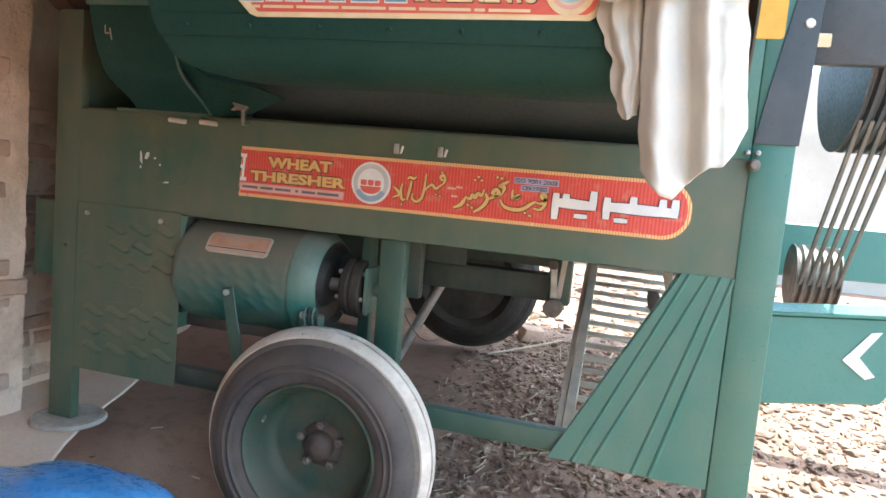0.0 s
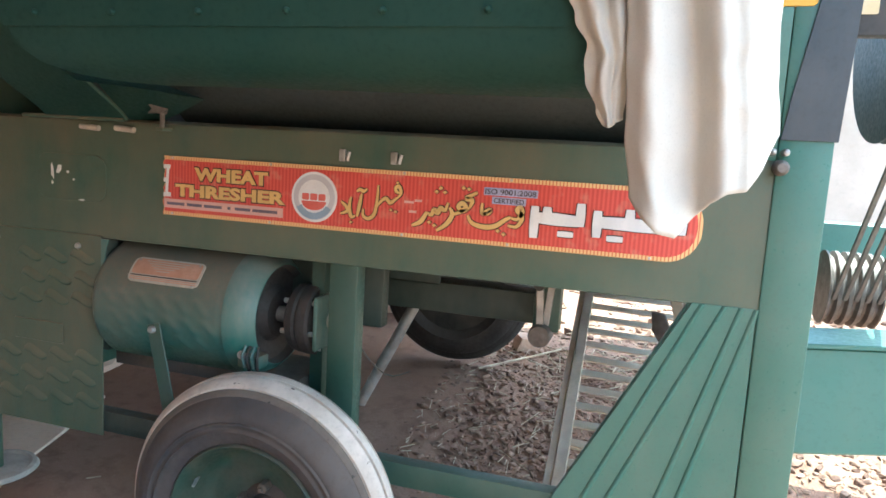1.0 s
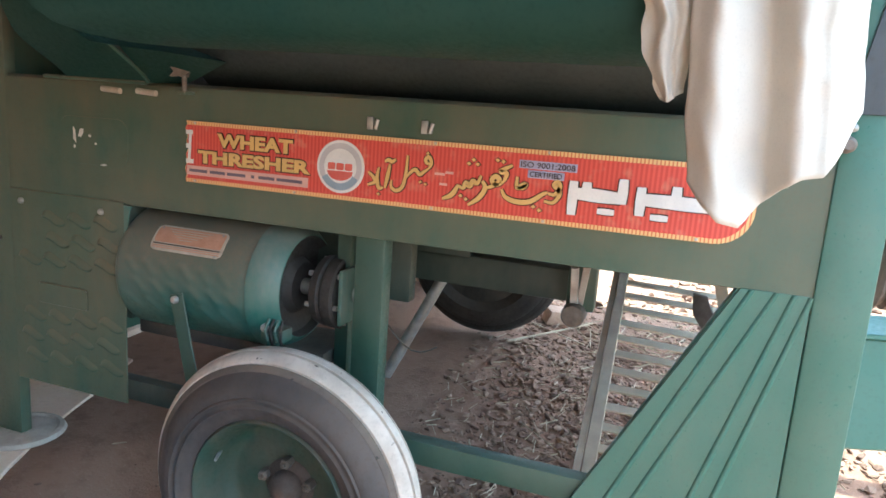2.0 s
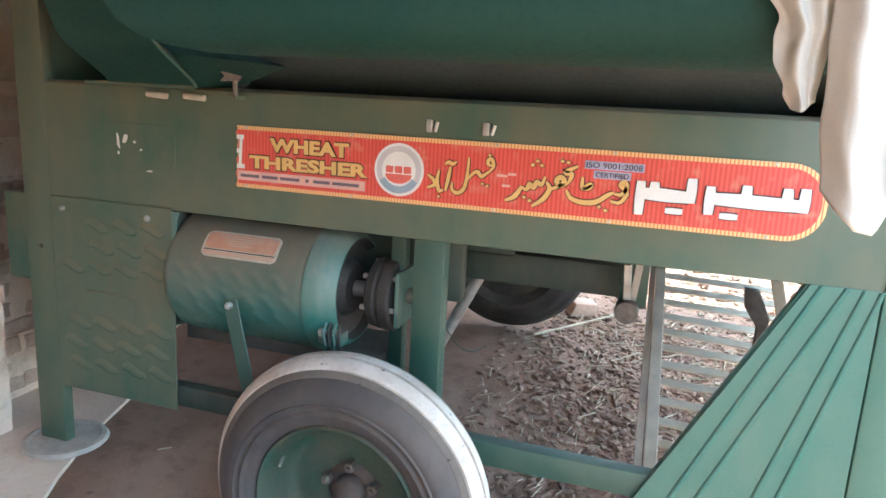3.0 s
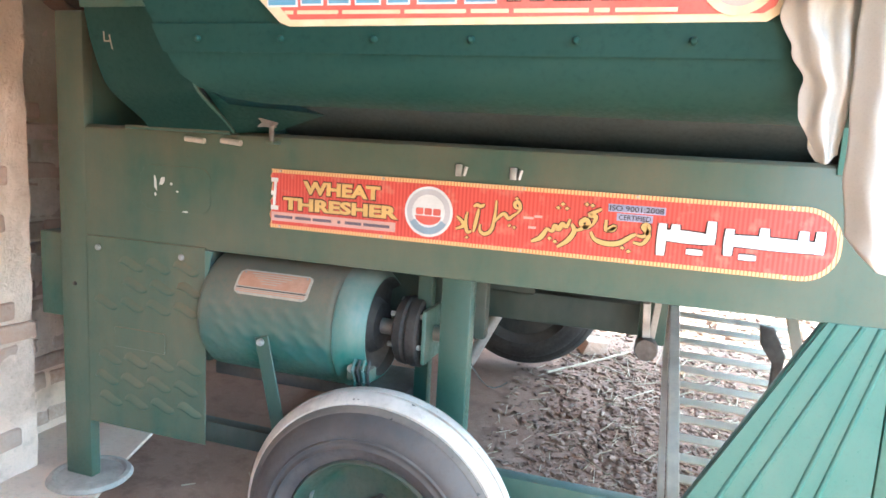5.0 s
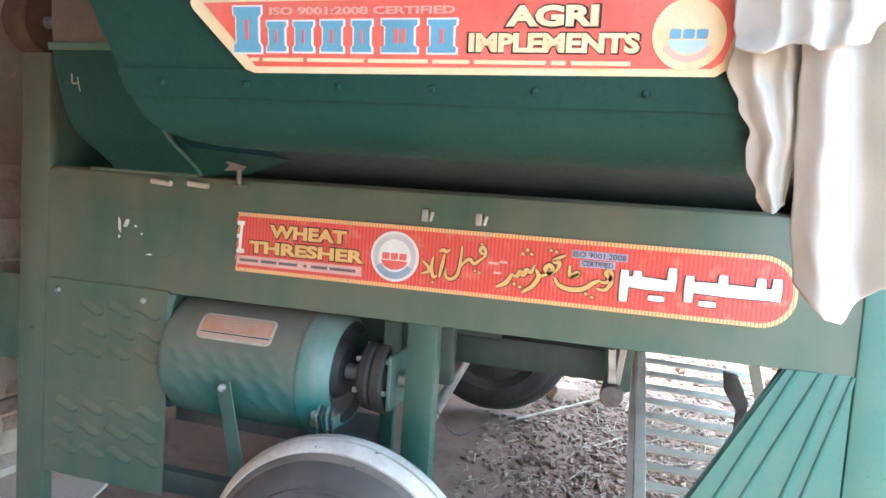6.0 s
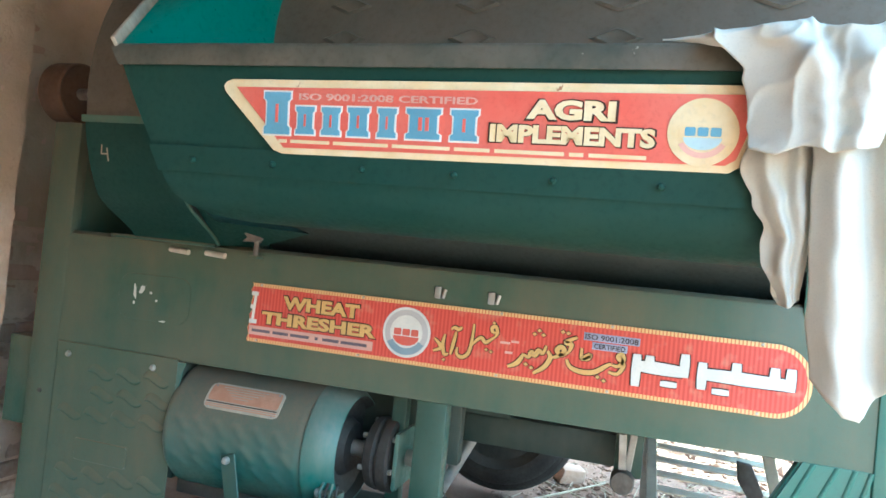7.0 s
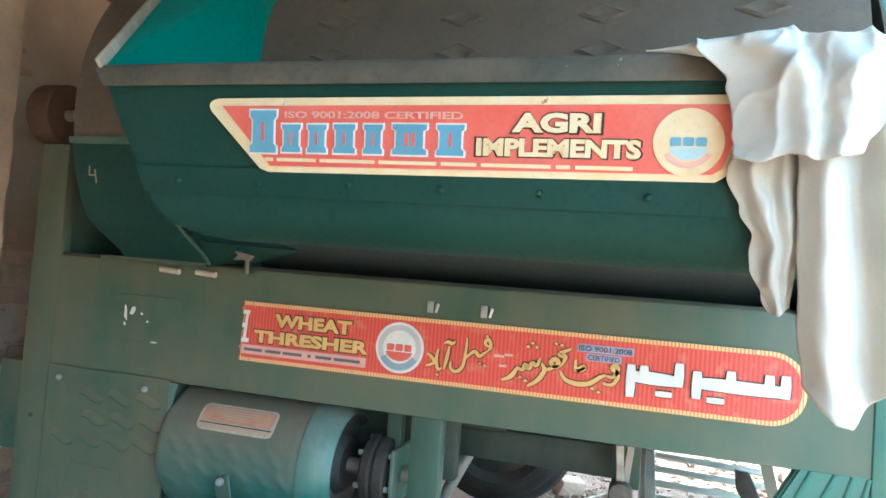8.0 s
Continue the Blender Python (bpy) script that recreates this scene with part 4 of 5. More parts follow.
def badge(cx, cz, r, y, parent, m=None, pale=WHITE, bar_colour=RED):
    rim = part("badge", slab([(cx + r * math.cos(a), cz + r * math.sin(a)) for a in [k * math.pi / 24 for k in range(48)]], y - 0.0015, y, 0, m), pale, parent, "round badge with plain bar")
    part("badge_ring", slab([(cx + r * 0.90 * math.cos(a), cz + r * 0.90 * math.sin(a)) for a in [k * math.pi / 24 for k in range(48)]], y - 0.0022, y - 0.001, 0, m), GREY if pale is WHITE else CREAM, rim)
    part("badge_disc", slab([(cx + r * 0.68 * math.cos(a), cz + r * 0.68 * math.sin(a)) for a in [k * math.pi / 24 for k in range(48)]], y - 0.003, y - 0.001, 0, m), pale, rim)
    for k in range(3):
        x = cx + r * (-0.36 + 0.36 * k)
        part("badge_bar", slab(rounded(x - r * 0.15, x + r * 0.15, cz - r * 0.12, cz + r * 0.14, r * 0.05, 3), y - 0.0045, y - 0.002, 0, m), bar_colour, rim)
    inner, outer = (0.62, 0.88) if pale is WHITE else (0.60, 0.76)
    o = [(cx + r * q * math.cos(radians(a)), cz + r * q * math.sin(radians(a))) for q, rg in ((outer, range(210, 331, 10)), (inner, range(330, 209, -10))) for a in rg]
    part("badge_band", slab(o, y - 0.0035, y - 0.002, 0, m), STEELBLUE if pale is WHITE else PINK, rim)
    o = [(cx + r * 0.54 * math.cos(radians(a)), cz - r * 0.16 + r * 0.36 * math.sin(radians(a))) for a in range(180, 361, 12)]
    part("badge_band", slab(o, y - 0.0034, y - 0.002, 0, m), RED if pale is WHITE else PALEBLUE, rim)
    return rim


badge(0.486, 1.004, 0.068, YF, sign)
part("print_bar", slab([(0.953, 1.044), (1.088, 1.044), (1.088, 1.063), (0.953, 1.063)], -0.0092, -0.007), LILAC, sign)
part("print_bar", slab([(0.975, 1.023), (1.060, 1.023), (1.060, 1.041), (0.975, 1.041)], -0.0092, -0.007), LILAC, sign)
letters("ISO 9001:2008", 0.957, 1.047, 1.084, 1.060, -0.0093, INK, sign, 0.0006, 0.004)
letters("CERTIFIED", 0.980, 1.026, 1.055, 1.038, -0.0093, INK, sign, 0.0006, 0.004)


def glide(points, steps=5):
    """A smooth line through points."""
    ps = [Vector(p) for p in points]
    out = []
    for i in range(len(ps) - 1):
        a, b, c, d = ps[max(0, i - 1)], ps[i], ps[i + 1], ps[min(len(ps) - 1, i + 2)]
        for k in range(steps):
            t = k / steps
            out.append(0.5 * (2 * b + (c - a) * t + (2 * a - 5 * b + 4 * c - d) * t * t + (3 * b - a - 3 * c + d) * t ** 3))
    return out + [ps[-1]]


def stroke(points, width, y, material, parent, name, ends=0.45):
    """A flat pen stroke: a ribbon along a smooth line that swells in its middle."""
    line = glide(points)
    n = len(line)
    ps = []
    for i, (x, z) in enumerate(line):
        d = (line[min(n - 1, i + 1)] - line[max(0, i - 1)]).normalized()
        w = width * (ends + (1 - ends) * math.sin(math.pi * (i + 0.5) / n)) / 2
        ps += [(x - d.y * w, y, z + d.x * w), (x + d.y * w, y, z - d.x * w)]
    return part(name, sheet(ps, n, 2, 0.0012), material, parent)


def pen_word(strokes, dots, width, fill, parent, depth, name, ends=0.45, dot=0.007):
    """Pen strokes with a dark outline, and their diamond dots."""
    for k, pts in enumerate(strokes):
        stroke(pts, width + 0.005, YF - 0.0004 - 0.0003 * k, INK, parent, name, ends + 0.1)
        stroke(pts, width, YF - depth - 0.0004 * k, fill, parent, name, ends)
    for x, z in dots:
        for d, y0, m in ((dot + 0.0025, YF - 0.0006, INK), (dot, YF - depth - 0.0005, fill)):
            part(name, slab([(x - d, z), (x, z - d * 0.8), (x + d, z), (x, z + d * 0.8)], y0 - 0.0008, y0), m, parent)


# the city's name, then the machine's, in pen script from right to left
pen_word([[(0.566, 0.999), (0.581, 0.987), (0.585, 0.975), (0.565, 0.966)], [(0.595, 1.013), (0.591, 0.987), (0.597, 0.961), (0.608, 0.964)],
          [(0.625, 1.023), (0.620, 0.993), (0.614, 0.962)], [(0.611, 1.028), (0.620, 1.034), (0.631, 1.030), (0.640, 1.037)]],
         [(0.597, 0.946)], 0.0095, GOLD, sign, 0.003, "pen_stroke", dot=0.005)
pen_word([[(0.671, 1.049), (0.669, 1.008), (0.662, 0.972), (0.645, 0.959), (0.631, 0.967), (0.631, 0.984)],
          [(0.670, 0.994), (0.681, 1.008), (0.694, 1.016), (0.705, 1.005), (0.716, 1.012), (0.727, 1.021)],
          [(0.726, 1.019), (0.735, 1.033), (0.729, 1.049), (0.720, 1.045), (0.722, 1.035), (0.732, 1.033)]],
         [(0.724, 1.058), (0.709, 0.987), (0.722, 0.983)], 0.0095, GOLD, sign, 0.003, "pen_stroke", dot=0.005)
for x0, x1, z in ((0.744, 0.770, 1.008), (0.772, 0.792, 1.013), (0.758, 0.778, 0.984)):
    part("print_bar", slab([(x0, z), (x1, z), (x1, z + 0.006), (x0, z + 0.006)], -0.0092, -0.007), PINK, sign)
pen_word([[(0.807, 0.990), (0.799, 0.974), (0.788, 0.961), (0.768, 0.952)], [(0.807, 0.988), (0.820, 0.983), (0.826, 0.997), (0.836, 0.989), (0.844, 1.003), (0.855, 0.997), (0.863, 1.017)],
          [(0.867, 1.005), (0.875, 0.988), (0.861, 0.963), (0.835, 0.944)], [(0.873, 0.988), (0.892, 0.995), (0.909, 1.009), (0.900, 1.019), (0.890, 1.009), (0.903, 0.999), (0.920, 1.009)],
          [(0.920, 1.009), (0.925, 1.028), (0.910, 1.032), (0.938, 1.048)]],
         [(0.842, 1.053), (0.831, 1.043), (0.853, 1.043), (0.815, 0.964), (0.829, 0.957), (0.901, 1.057), (0.915, 1.055)], 0.012, GOLD, sign, 0.003, "pen_stroke", dot=0.006)
pen_word([[(0.915, 0.990), (0.927, 0.972), (0.955, 0.964), (0.986, 0.968), (1.013, 0.987), (1.025, 0.993)], [(0.951, 1.023), (0.952, 0.998), (0.964, 1.003), (0.972, 1.007), (0.967, 0.998), (0.955, 0.997)],
          [(1.027, 0.991), (1.042, 0.990), (1.053, 1.006), (1.048, 1.019), (1.040, 1.012), (1.050, 1.002), (1.053, 0.989), (1.040, 0.971), (1.019, 0.973)]],
         [(0.995, 0.957), (1.010, 0.950)], 0.012, GOLD, sign, 0.003, "pen_stroke", dot=0.006)
for x in (0.03, 0.35, 0.74, 1.02, 1.36):
    for z in (0.924, 1.084):
        part("rivet", turned([(0.0, -0.0095), (0.003, -0.009), (0.004, -0.006)], (x, 0, z), "Y", 8), PALE, sign)
# brand mark, as plain white bars: a broad band in two lengths with short upright bars
pen_word([[(1.092, 0.998), (1.118, 0.998), (1.150, 0.997), (1.192, 0.996)], [(1.228, 0.999), (1.290, 0.999), (1.350, 0.998), (1.430, 0.998)]],
         [], 0.030, WHITE, sign, 0.004, "brand_bar", 0.8)
for x, z0, z1 in ((1.084, 0.948, 1.026), (1.114, 0.990, 1.026), (1.194, 0.984, 1.040), (1.234, 0.962, 1.026), (1.308, 0.990, 1.034), (1.390, 0.990, 1.034), (1.424, 0.984, 1.036)):
    pen_word([[(x, z0), (x, (2 * z0 + z1) / 3), (x, (z0 + 2 * z1) / 3), (x, z1)]], [], 0.022, WHITE, sign, 0.0045, "brand_bar", 0.8)
for x0, x1, z in ((1.142, 1.180, 0.963), (1.258, 1.296, 0.962)):
    pen_word([[(x0, z), ((2 * x0 + x1) / 3, z), ((x0 + 2 * x1) / 3, z), (x1, z)]], [], 0.014, WHITE, sign, 0.004, "brand_bar", 0.8)

# hopper sign, on the slanting front plate
SL = Matrix.Translation((0, -0.6565, 1.368)) @ Matrix.Rotation(math.atan2(0.0195, 0.154), 4, "X") @ Matrix.Translation((0, 0, -1.368))
top = part("hopper_sign", slab([(0.324, 1.474), (0.321, 1.484), (0.327, 1.492), (0.340, 1.496), (1.205, 1.500), (1.232, 1.490), (1.240, 1.460), (1.214, 1.388), (1.190, 1.372), (0.446, 1.366), (0.428, 1.372)], -0.008, -0.002, 0.001, SL), CREAM, hopper,
           "red hopper sign with worn cream border")
part("sign_field", slab([(0.350, 1.482), (1.212, 1.486), (1.220, 1.458), (1.198, 1.392), (1.184, 1.383), (0.450, 1.377)], -0.010, -0.006, 0, SL), RED, top)
YS = -0.0103
letters("AGRI", 0.880, 1.438, 1.026, 1.474, YS, INK, top, 0.0006, 0.070, SL)
letters("AGRI", 0.884, 1.441, 1.022, 1.472, YS - 0.0007, CREAM, top, 0.0014, 0.050, SL, "cream raised lettering")
letters("IMPLEMENTS", 0.824, 1.401, 1.086, 1.434, YS, INK, top, 0.0006, 0.070, SL)
letters("IMPLEMENTS", 0.827, 1.403, 1.083, 1.432, YS - 0.0007, CREAM, top, 0.0014, 0.050, SL, "cream raised lettering")
badge(1.149, 1.430, 0.050, YS, top, SL, CREAM, SKYBLUE)
# brand word as plain blue blocks with pale edges
xs = ((0.410, 0.462, 1.400, 1.474), (0.474, 0.510, 1.402, 1.450), (0.524, 0.560, 1.402, 1.450), (0.574, 0.614, 1.402, 1.451), (0.630, 0.664, 1.402, 1.451), (0.682, 0.742, 1.402, 1.452), (0.760, 0.806, 1.402, 1.452))
for k, (x0, x1, z0, z1) in enumerate(xs):
    w, h = x1 - x0, z1 - z0
    zm = (z0 + z1) / 2
    o = [(x0, z0), (x1, z0), (x1, z0 + 0.16 * h), (x1 - 0.10 * w, z0 + 0.22 * h), (x1 - 0.10 * w, z1 - 0.22 * h), (x1, z1 - 0.16 * h), (x1, z1), (x0, z1), (x0, z1 - 0.16 * h), (x0 + 0.10 * w, z1 - 0.22 * h), (x0 + 0.10 * w, z0 + 0.22 * h), (x0, z0 + 0.16 * h)]
    g = [(px + math.copysign(0.0030, px - (x0 + x1) / 2), pz + math.copysign(0.0030, pz - zm) * (abs(pz - zm) > 0.4 * h)) for px, pz in o]
    part("brand_block", slab(g, YS - 0.0010, YS + 0.0005, 0, SL), WHITE, top)
    part("brand_block", slab(o, YS - 0.0020, YS - 0.0005, 0, SL), SKYBLUE, top)
    for c in ((0.44,) if k != 5 else (0.36, 0.56)):
        part("brand_slot", slab([(x0 + c * w, zm - 0.22 * h), (x0 + (c + 0.11) * w, zm - 0.22 * h), (x0 + (c + 0.11) * w, zm + 0.22 * h), (x0 + c * w, zm + 0.22 * h)], YS - 0.0026, YS - 0.0015, 0, SL), RED, top)
letters("ISO 9001:2008 CERTIFIED", 0.478, 1.461, 0.803, 1.473, YS, PINK, top, 0.0008, 0.02, SL, "worn pale lettering")
x = 0.440
for w in (0.016, 0.076, 0.102, 0.102, 0.060, 0.112, 0.022, 0.086):
    part("print_bar", slab([(x, 1.3855), (x + w, 1.3855), (x + w, 1.3915), (x, 1.3915)], YS - 0.001, YS + 0.001, 0, SL), CREAM, top)
    x += w + 0.008

# slatted sieve that slopes up and back from the bottom rail
LB, LT = Vector((1.183, 0.085, 0.255)), Vector((1.156, 1.16, 0.707))
SIEVE_UP = (0, -0.38, 0.92)
sieve = part("slatted_sieve", bar(LB, LT, 0.034, 0.022, up=SIEVE_UP), GALV, thresher, "pale slatted metal sieve sloping under the machine")
part("rail", bar(LB + Vector((-0.031, 0.02, 0.0)), LT + Vector((-0.027, 0.0, 0)), 0.020, 0.012, up=SIEVE_UP), GALV, sieve)
rs = random.Random(12)
for k in range(15):
    p = LB.lerp(LT, 0.025 + 0.068 * k)
    part("slat", bar(p + Vector((0.012, 0, 0.006)), p + Vector((0.40, 0.0, 0.004 - 0.014 * rs.random())), 0.032, 0.007, up=SIEVE_UP), GALV, sieve)

# ---- shirt thrown over the hopper ----
shirt = thing("cotton_shirt", (1.35, -0.68, 1.56), "crumpled beige cotton shirt hanging over the hopper lip", "shirt")


def between(stops, t, soft=True):
    """A value from evenly spaced stops."""
    t = min(0.99999, max(0.0, t)) * (len(stops) - 1)
    k = int(t)
    f = t - k
    if soft:
        f = f * f * (3 - 2 * f)
    return stops[k] + (stops[k + 1] - stops[k]) * f


def cloth(left, right, top, hem, depth, seed, rows=64, cols=56, over=0.12, crumple=1.0):
    """Hanging cloth: side edges by height, upper and lower edge by width, its depth, and a part laid over the lip."""
    pts = []
    for i in range(rows):
        v = i / (rows - 1) * (1.14 if over else 1.0) - (0.14 if over else 0.0)
        w = max(0.0, v)
        for j in range(cols):
            u = j / (cols - 1)
            x = between(left, w) + (between(right, w) - between(left, w)) * u
            z = between(top, u) + (between(hem, u, False) - between(top, u)) * w
            y = depth(u, w)
            ridge = (1.0 - abs(noise.noise((x * 9.0 + 5.0 * z, z * 7.0 - 3.0 * x, seed)))) ** 5
            fine = (1.0 - abs(noise.noise((x * 21.0 - 9.0 * z, z * 13.0 + 8.0 * x, seed + 4)))) ** 6
            lump = 0.011 * ridge + 0.005 * fine + 0.008 * noise.noise((x * 8.0, z * 5.0, seed + 7))
            y -= crumple * lump * (0.55 + 0.45 * smooth(0.7, 0.0, w))
            if v < 0:
                q = -v / 0.14
                y += over * q
                z += 0.012 * math.sin(math.pi * q) - 0.028 * q * q + 0.012 * ridge
            pts.append((x + 0.004 * noise.noise((u * 5, w * 9, seed + 2)), y, z))
    return sheet(pts, rows, cols, 0.0025)


# the broad hanging panel: one round fold, a hollow, and a side that turns away
def panel_depth(u, v):
    hang = smooth(0.0, 0.3, v)
    fold = 0.030 * math.exp(-((u - 0.17) / 0.13) ** 2) - 0.022 * math.exp(-((u - 0.43 - 0.04 * v) / 0.08) ** 2) + 0.016 * math.exp(-((u - 0.62) / 0.09) ** 2)
    return -0.690 + 0.030 * smooth(0.35, 1.0, v) - hang * fold + 0.075 * smooth(0.78, 1.0, u) * smooth(0.30, 0.75, v)


part("shirt_panel", cloth((1.262, 1.285, 1.293, 1.298, 1.306, 1.318), (1.43, 1.455, 1.476, 1.492, 1.503, 1.512), (1.572, 1.572, 1.568, 1.562), (1.088, 1.062, 1.042, 1.036, 1.062, 1.088, 1.102, 1.106, 1.136, 1.188), panel_depth, 1.7, 72, 64, crumple=0.55), CLOTH, shirt, "", 180)
# the upper flap, bunched over the lip
part("shirt_flap", cloth((1.150, 1.192, 1.202, 1.208), (1.425, 1.412, 1.392, 1.366), (1.560, 1.568, 1.574, 1.570, 1.568, 1.562), (1.398, 1.388, 1.402, 1.394, 1.398, 1.408),
                         lambda u, v: -0.712 - 0.020 * math.sin(3.1 * u) * smooth(0.0, 0.4, v) - 0.014 * math.exp(-((u - 0.30 - 0.25 * v) / 0.10) ** 2) - 0.014 * math.exp(-((u - 0.66 - 0.12 * v) / 0.10) ** 2) + 0.010 * math.exp(-((u - 0.48 - 0.18 * v) / 0.07) ** 2), 4.2, 66, 72, crumple=1.35), CLOTH, shirt, "", 180)
# the sleeve that hangs beneath it
part("sleeve", cloth((1.212, 1.203, 1.224, 1.244, 1.242, 1.262), (1.300, 1.306, 1.306, 1.306, 1.306, 1.302), (1.42, 1.42, 1.42), (1.205, 1.186, 1.182, 1.190, 1.196),
                     lambda u, v: -0.672 + 0.022 * smooth(0.3, 1.0, v) - 0.022 * math.exp(-((u - 0.30 - 0.2 * v) / 0.16) ** 2) - 0.014 * math.exp(-((u - 0.75) / 0.12) ** 2), 2.4, 50, 36, over=0.0, crumple=0.8), CLOTH, shirt, "", 180)
# a twisted end lying along the lip
pts = []
for i in range(30):
    v = i / 29
    for j in range(15):
        a = math.pi * 2 * j / 14
        r = (0.002 + 0.022 * smooth(0.0, 0.8, v)) * (1 + 0.3 * noise.noise((v * 6, math.cos(a) * 2, math.sin(a) * 2)))
        pts.append((1.080 + 0.17 * v, -0.668 - 0.034 * v + r * math.cos(a), 1.569 - 0.010 * v + 0.70 * r * math.sin(a)))
part("shirt_tail", sheet(pts, 30, 15), CLOTH, shirt, "", 180)

# ---- blue sack on the floor ----
sack = bmesh.new()
bmesh.ops.create_icosphere(sack, subdivisions=5, radius=1.0)
for v in sack.verts:
    p = v.co.copy()
    wr = 0.10 * noise.noise(p * 2.2) + 0.05 * noise.noise(p * 5.0) + 0.02 * abs(noise.noise(p * 11.0))
    q = p * (1 + wr)
    v.co = Vector((-0.17 + 0.36 * q.x, -0.585 + 0.285 * q.y, max(-0.155, -0.035 + 0.125 * q.z)))
tagged(new("plastic_sack", finish("plastic_sack", sack, BLUE, 180)), "crumpled shiny blue plastic sack on the floor", "sack")

# ---- loose things on the ground ----


def clods(count, x0, x1, y0, y1, lo, hi, seed):
    r = np.random.default_rng(seed)
    t = (1 + 5 ** 0.5) / 2
    base = np.array([(-1, t, 0), (1, t, 0), (-1, -t, 0), (1, -t, 0), (0, -1, t), (0, 1, t), (0, -1, -t), (0, 1, -t), (t, 0, -1), (t, 0, 1), (-t, 0, -1), (-t, 0, 1)]) / 1.9
    tri = [(0, 11, 5), (0, 5, 1), (0, 1, 7), (0, 7, 10), (0, 10, 11), (1, 5, 9), (5, 11, 4), (11, 10, 2), (10, 7, 6), (7, 1, 8), (3, 9, 4), (3, 4, 2), (3, 2, 6), (3, 6, 8), (3, 8, 9), (4, 9, 5), (2, 4, 11), (6, 2, 10), (8, 6, 7), (9, 8, 1)]
    vs, fs = [], []
    for _ in range(count):
        x, y = r.uniform(x0, x1), r.uniform(y0, y1)
        size = lo + (hi - lo) * r.random() ** 2.8
        sc = size * np.array([r.uniform(0.8, 2.1), r.uniform(0.45, 1.0), r.uniform(0.4, 0.85)])
        a = r.uniform(0, 6.28)
        pts = base * sc * r.uniform(0.60, 1.40, (12, 1))
        c, s = math.cos(a), math.sin(a)
        z = ground_z(x, y) + size * 0.25
        k = len(vs)
        vs += [(x + p[0] * c - p[1] * s, y + p[0] * s + p[1] * c, z + p[2]) for p in pts]
        fs += [(k + i, k + j, k + l) for i, j, l in tri]
    return vs, fs


def stuff(name, data, material, label, category):
    me = bpy.data.meshes.new(name)
    me.from_pydata(data[0], [], data[1])
    me.materials.append(material)
    return tagged(new(name, me), label, category, kind="stuff")


def joined(*sets):
    vs, fs = [], []
    for v, f in sets:
        k = len(vs)
        vs += v
        fs += [tuple(i + k for i in q) for q in f]
    return vs, fs


stuff("earth_clods", joined(clods(2600, 0.45, 1.75, 0.25, 2.4, 0.004, 0.015, 1), clods(3000, 0.66, 1.5, 0.20, 1.95, 0.004, 0.018, 2), clods(1500, 0.95, 1.5, 0.7, 1.7, 0.004, 0.016, 21), clods(2600, 1.3, 3.6, -0.2, 3.6, 0.005, 0.026, 3), clods(420, 0.5, 1.75, -0.3, 0.5, 0.004, 0.014, 4), clods(2600, 1.55, 2.9, -0.4, 1.8, 0.005, 0.020, 6), clods(150, -0.5, 0.5, -0.4, 0.6, 0.002, 0.006, 8), clods(1200, 0.2, 5.0, 2.2, 5.5, 0.01, 0.05, 5)),
      CLOD, "scattered dry clods and gravel on the earth", "clods")


def straws(count, x0, x1, y0, y1, lo, hi, thick, seed):
    r = np.random.default_rng(seed)
    vs, fs = [], []
    for _ in range(count):
        x, y, a, n = r.uniform(x0, x1), r.uniform(y0, y1), r.uniform(0, 3.14), r.uniform(lo, hi)
        dx, dy = math.cos(a) * n / 2, math.sin(a) * n / 2
        w = thick * r.uniform(0.6, 1.4)
        nx, ny = -math.sin(a) * w, math.cos(a) * w
        z0, z1 = ground_z(x - dx, y - dy) + 0.010 + 0.01 * r.random(), ground_z(x + dx, y + dy) + 0.010 + 0.02 * r.random()
        k = len(vs)
        for px, py, pz in ((x - dx, y - dy, z0), (x + dx, y + dy, z1)):
            vs += [(px + nx, py + ny, pz), (px, py, pz + 1.5 * w), (px - nx, py - ny, pz), (px, py, pz - w)]
        fs += [(k, k + 1, k + 5, k + 4), (k + 1, k + 2, k + 6, k + 5), (k + 2, k + 3, k + 7, k + 6), (k + 3, k, k + 4, k + 7), (k, k + 3, k + 2, k + 1), (k + 4, k + 5, k + 6, k + 7)]
    return vs, fs


stuff("straw", joined(straws(620, 0.5, 1.7, 0.15, 2.3, 0.015, 0.06, 0.0013, 11), straws(70, 0.9, 1.7, 0.6, 2.0, 0.06, 0.20, 0.0018, 12), straws(130, 1.25, 1.9, 0.7, 2.0, 0.04, 0.13, 0.002, 15), straws(160, 1.4, 3.4, -0.1, 3.2, 0.04, 0.14, 0.002, 13), straws(40, -0.4, 0.9, -0.5, 0.5, 0.02, 0.05, 0.0015, 14)),
      STRAW, "loose dry straw and chaff scattered on the ground", "straw")


def stick(a, b, r, label):
    a, b = Vector(a), Vector(b)
    bm = rod(a, b, r, r * 0.7, 10)
    for v in bm.verts:
        v.co += Vector((0.004 * noise.noise(v.co * 9), 0.004 * noise.noise(v.co * 7), 0))
    tagged(new("stick", finish("stick", bm, STRAW)), label, "stick", "sticks on the ground")


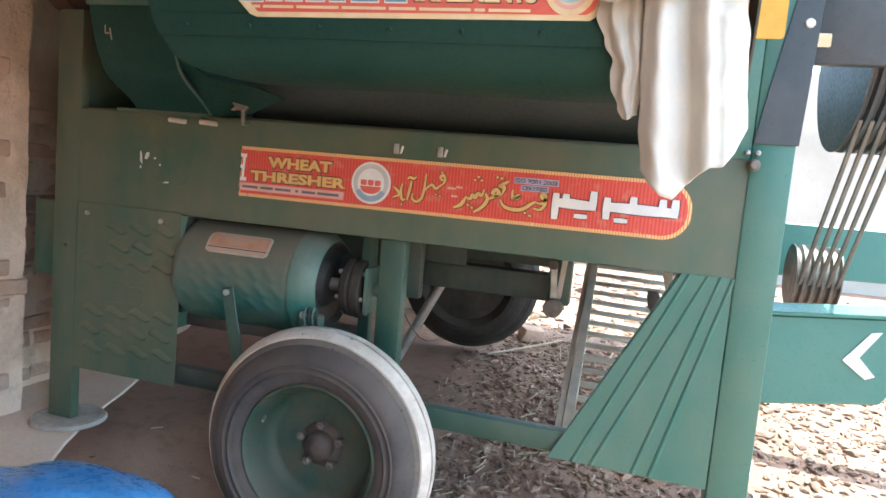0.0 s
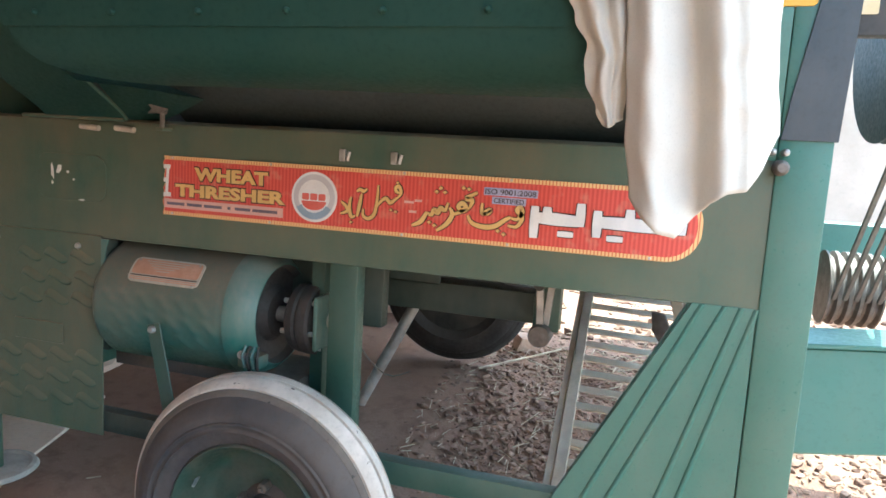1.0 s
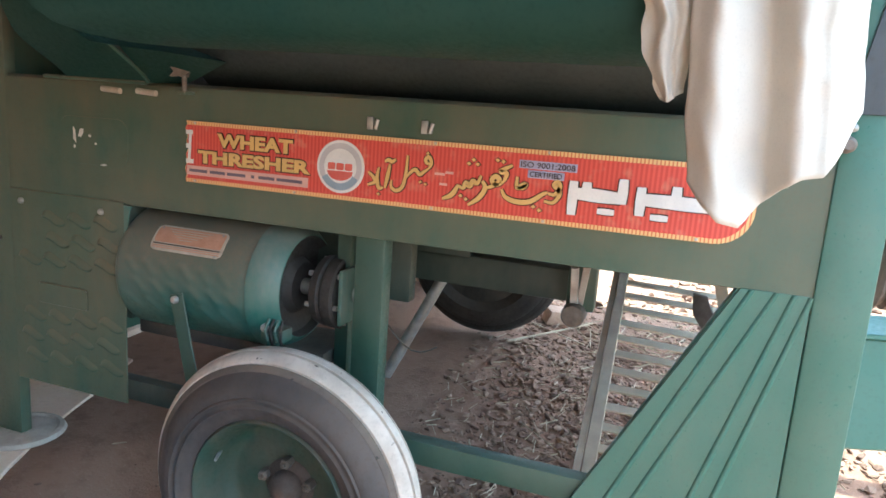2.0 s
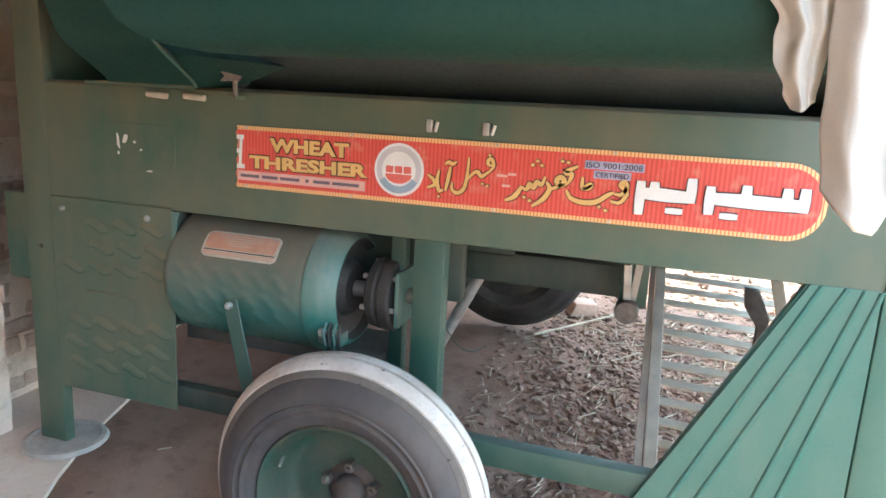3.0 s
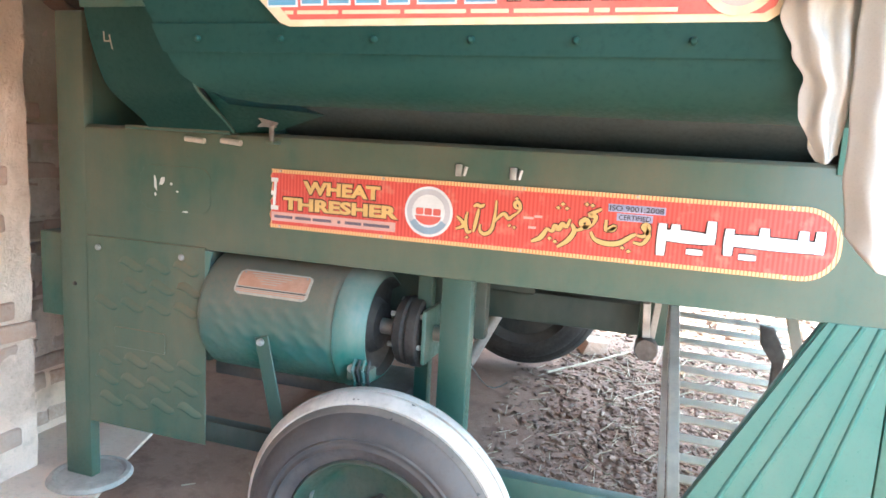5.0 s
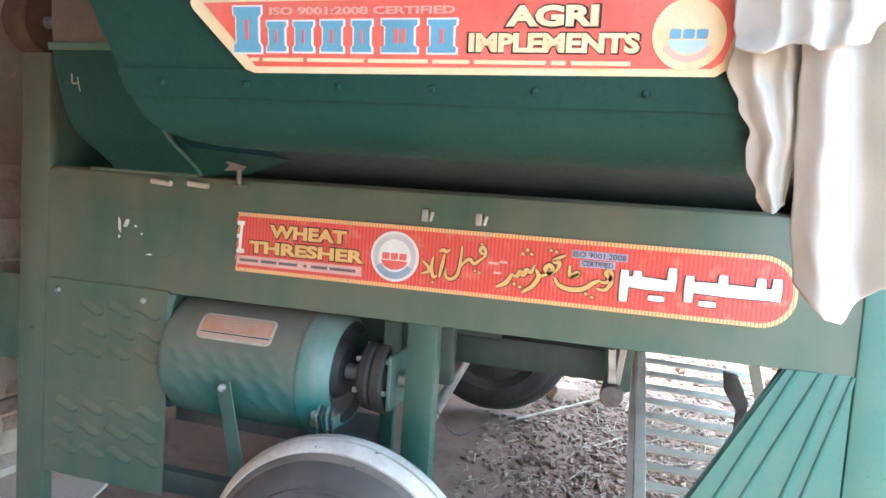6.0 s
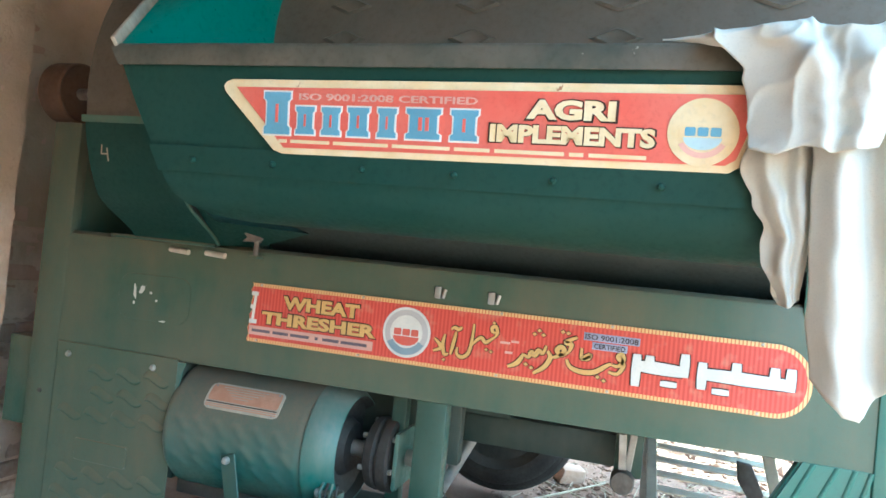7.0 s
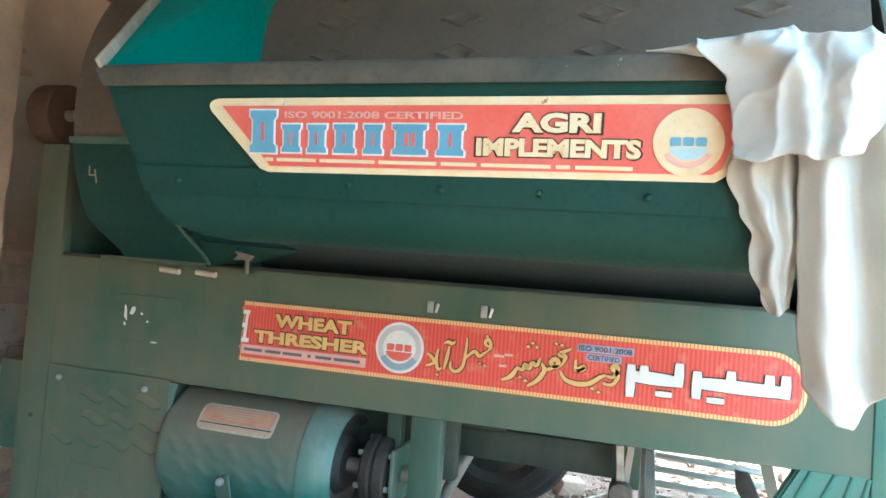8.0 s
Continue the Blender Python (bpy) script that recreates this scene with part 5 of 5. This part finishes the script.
stick((0.62, 1.52, ground_z(0.62, 1.52) + 0.012), (0.98, 1.86, ground_z(0.98, 1.86) + 0.03), 0.006, "pale dry stalk lying on the clods")
stick((0.66, 1.80, ground_z(0.66, 1.8) + 0.012), (0.98, 1.62, ground_z(0.98, 1.62) + 0.02), 0.004, "thin pale dry stalk lying on the clods")
stick((0.92, -0.06, ground_z(0.92, -0.06) + 0.010), (1.02, 0.06, ground_z(1.02, 0.06) + 0.012), 0.007, "short pale stalk near the wheel")
half = box(-0.07, 0.07, -0.05, 0.05, -0.04, 0.05, 0.012)
for v in half.verts:
    v.co += Vector((noise.noise(v.co * 18), noise.noise(v.co * 18 + Vector((3, 0, 0))), noise.noise(v.co * 18 + Vector((0, 5, 0))))) * 0.014
bl = new("brick_lump", finish("brick_lump", half, BRICK))
bl.matrix_world = pose(0.80, 1.86, ground_z(0.80, 1.86) + 0.03, 5, 8, 30)
tagged(bl, "broken half brick lying by the far tyre", "brick")

# ---- bricks of the walls, last ----
BL, BH, BD, JOINT = 0.205, 0.062, 0.10, 0.013
brick_meshes = []
for k in range(6):
    bm = box(-BD / 2, BD / 2, -BL / 2, BL / 2, -BH / 2, BH / 2, 0.008)
    for v in bm.verts:
        v.co += Vector((0.7 * noise.noise(v.co * 22 + Vector((k * 7, 0, 0))), noise.noise(v.co * 22 + Vector((0, k * 5, 0))), noise.noise(v.co * 22 + Vector((0, 0, k * 9))))) * 0.009
    brick_meshes.append(finish("brick", bm, BRICK, 50))
rb = random.Random(5)
for row in range(29):
    z = 0.03 + row * (BH + JOINT)
    for k in range(12):
        y = -1.15 + k * (BL + JOINT) + (0.11 if row % 2 else 0.0) + rb.uniform(-0.02, 0.02)
        ob = new("brick", brick_meshes[rb.randrange(6)])
        ob.parent = wall_left
        half_step = STEP_X if y + BL / 2 > STEP_Y + 0.02 else 0.0
        if half_step and y - BL / 2 < STEP_Y:
            y += STEP_Y + BL / 2 - y
        ob.location = (WALL_X - half_step - BD / 2 + rb.uniform(-0.010, 0.007) - 0.010 * smooth(0.9, 1.5, z), y + rb.uniform(-0.006, 0.006), z + rb.uniform(-0.003, 0.003))
        ob.rotation_euler = (rb.uniform(-0.035, 0.035), rb.uniform(-0.04, 0.04), rb.uniform(-0.05, 0.05))
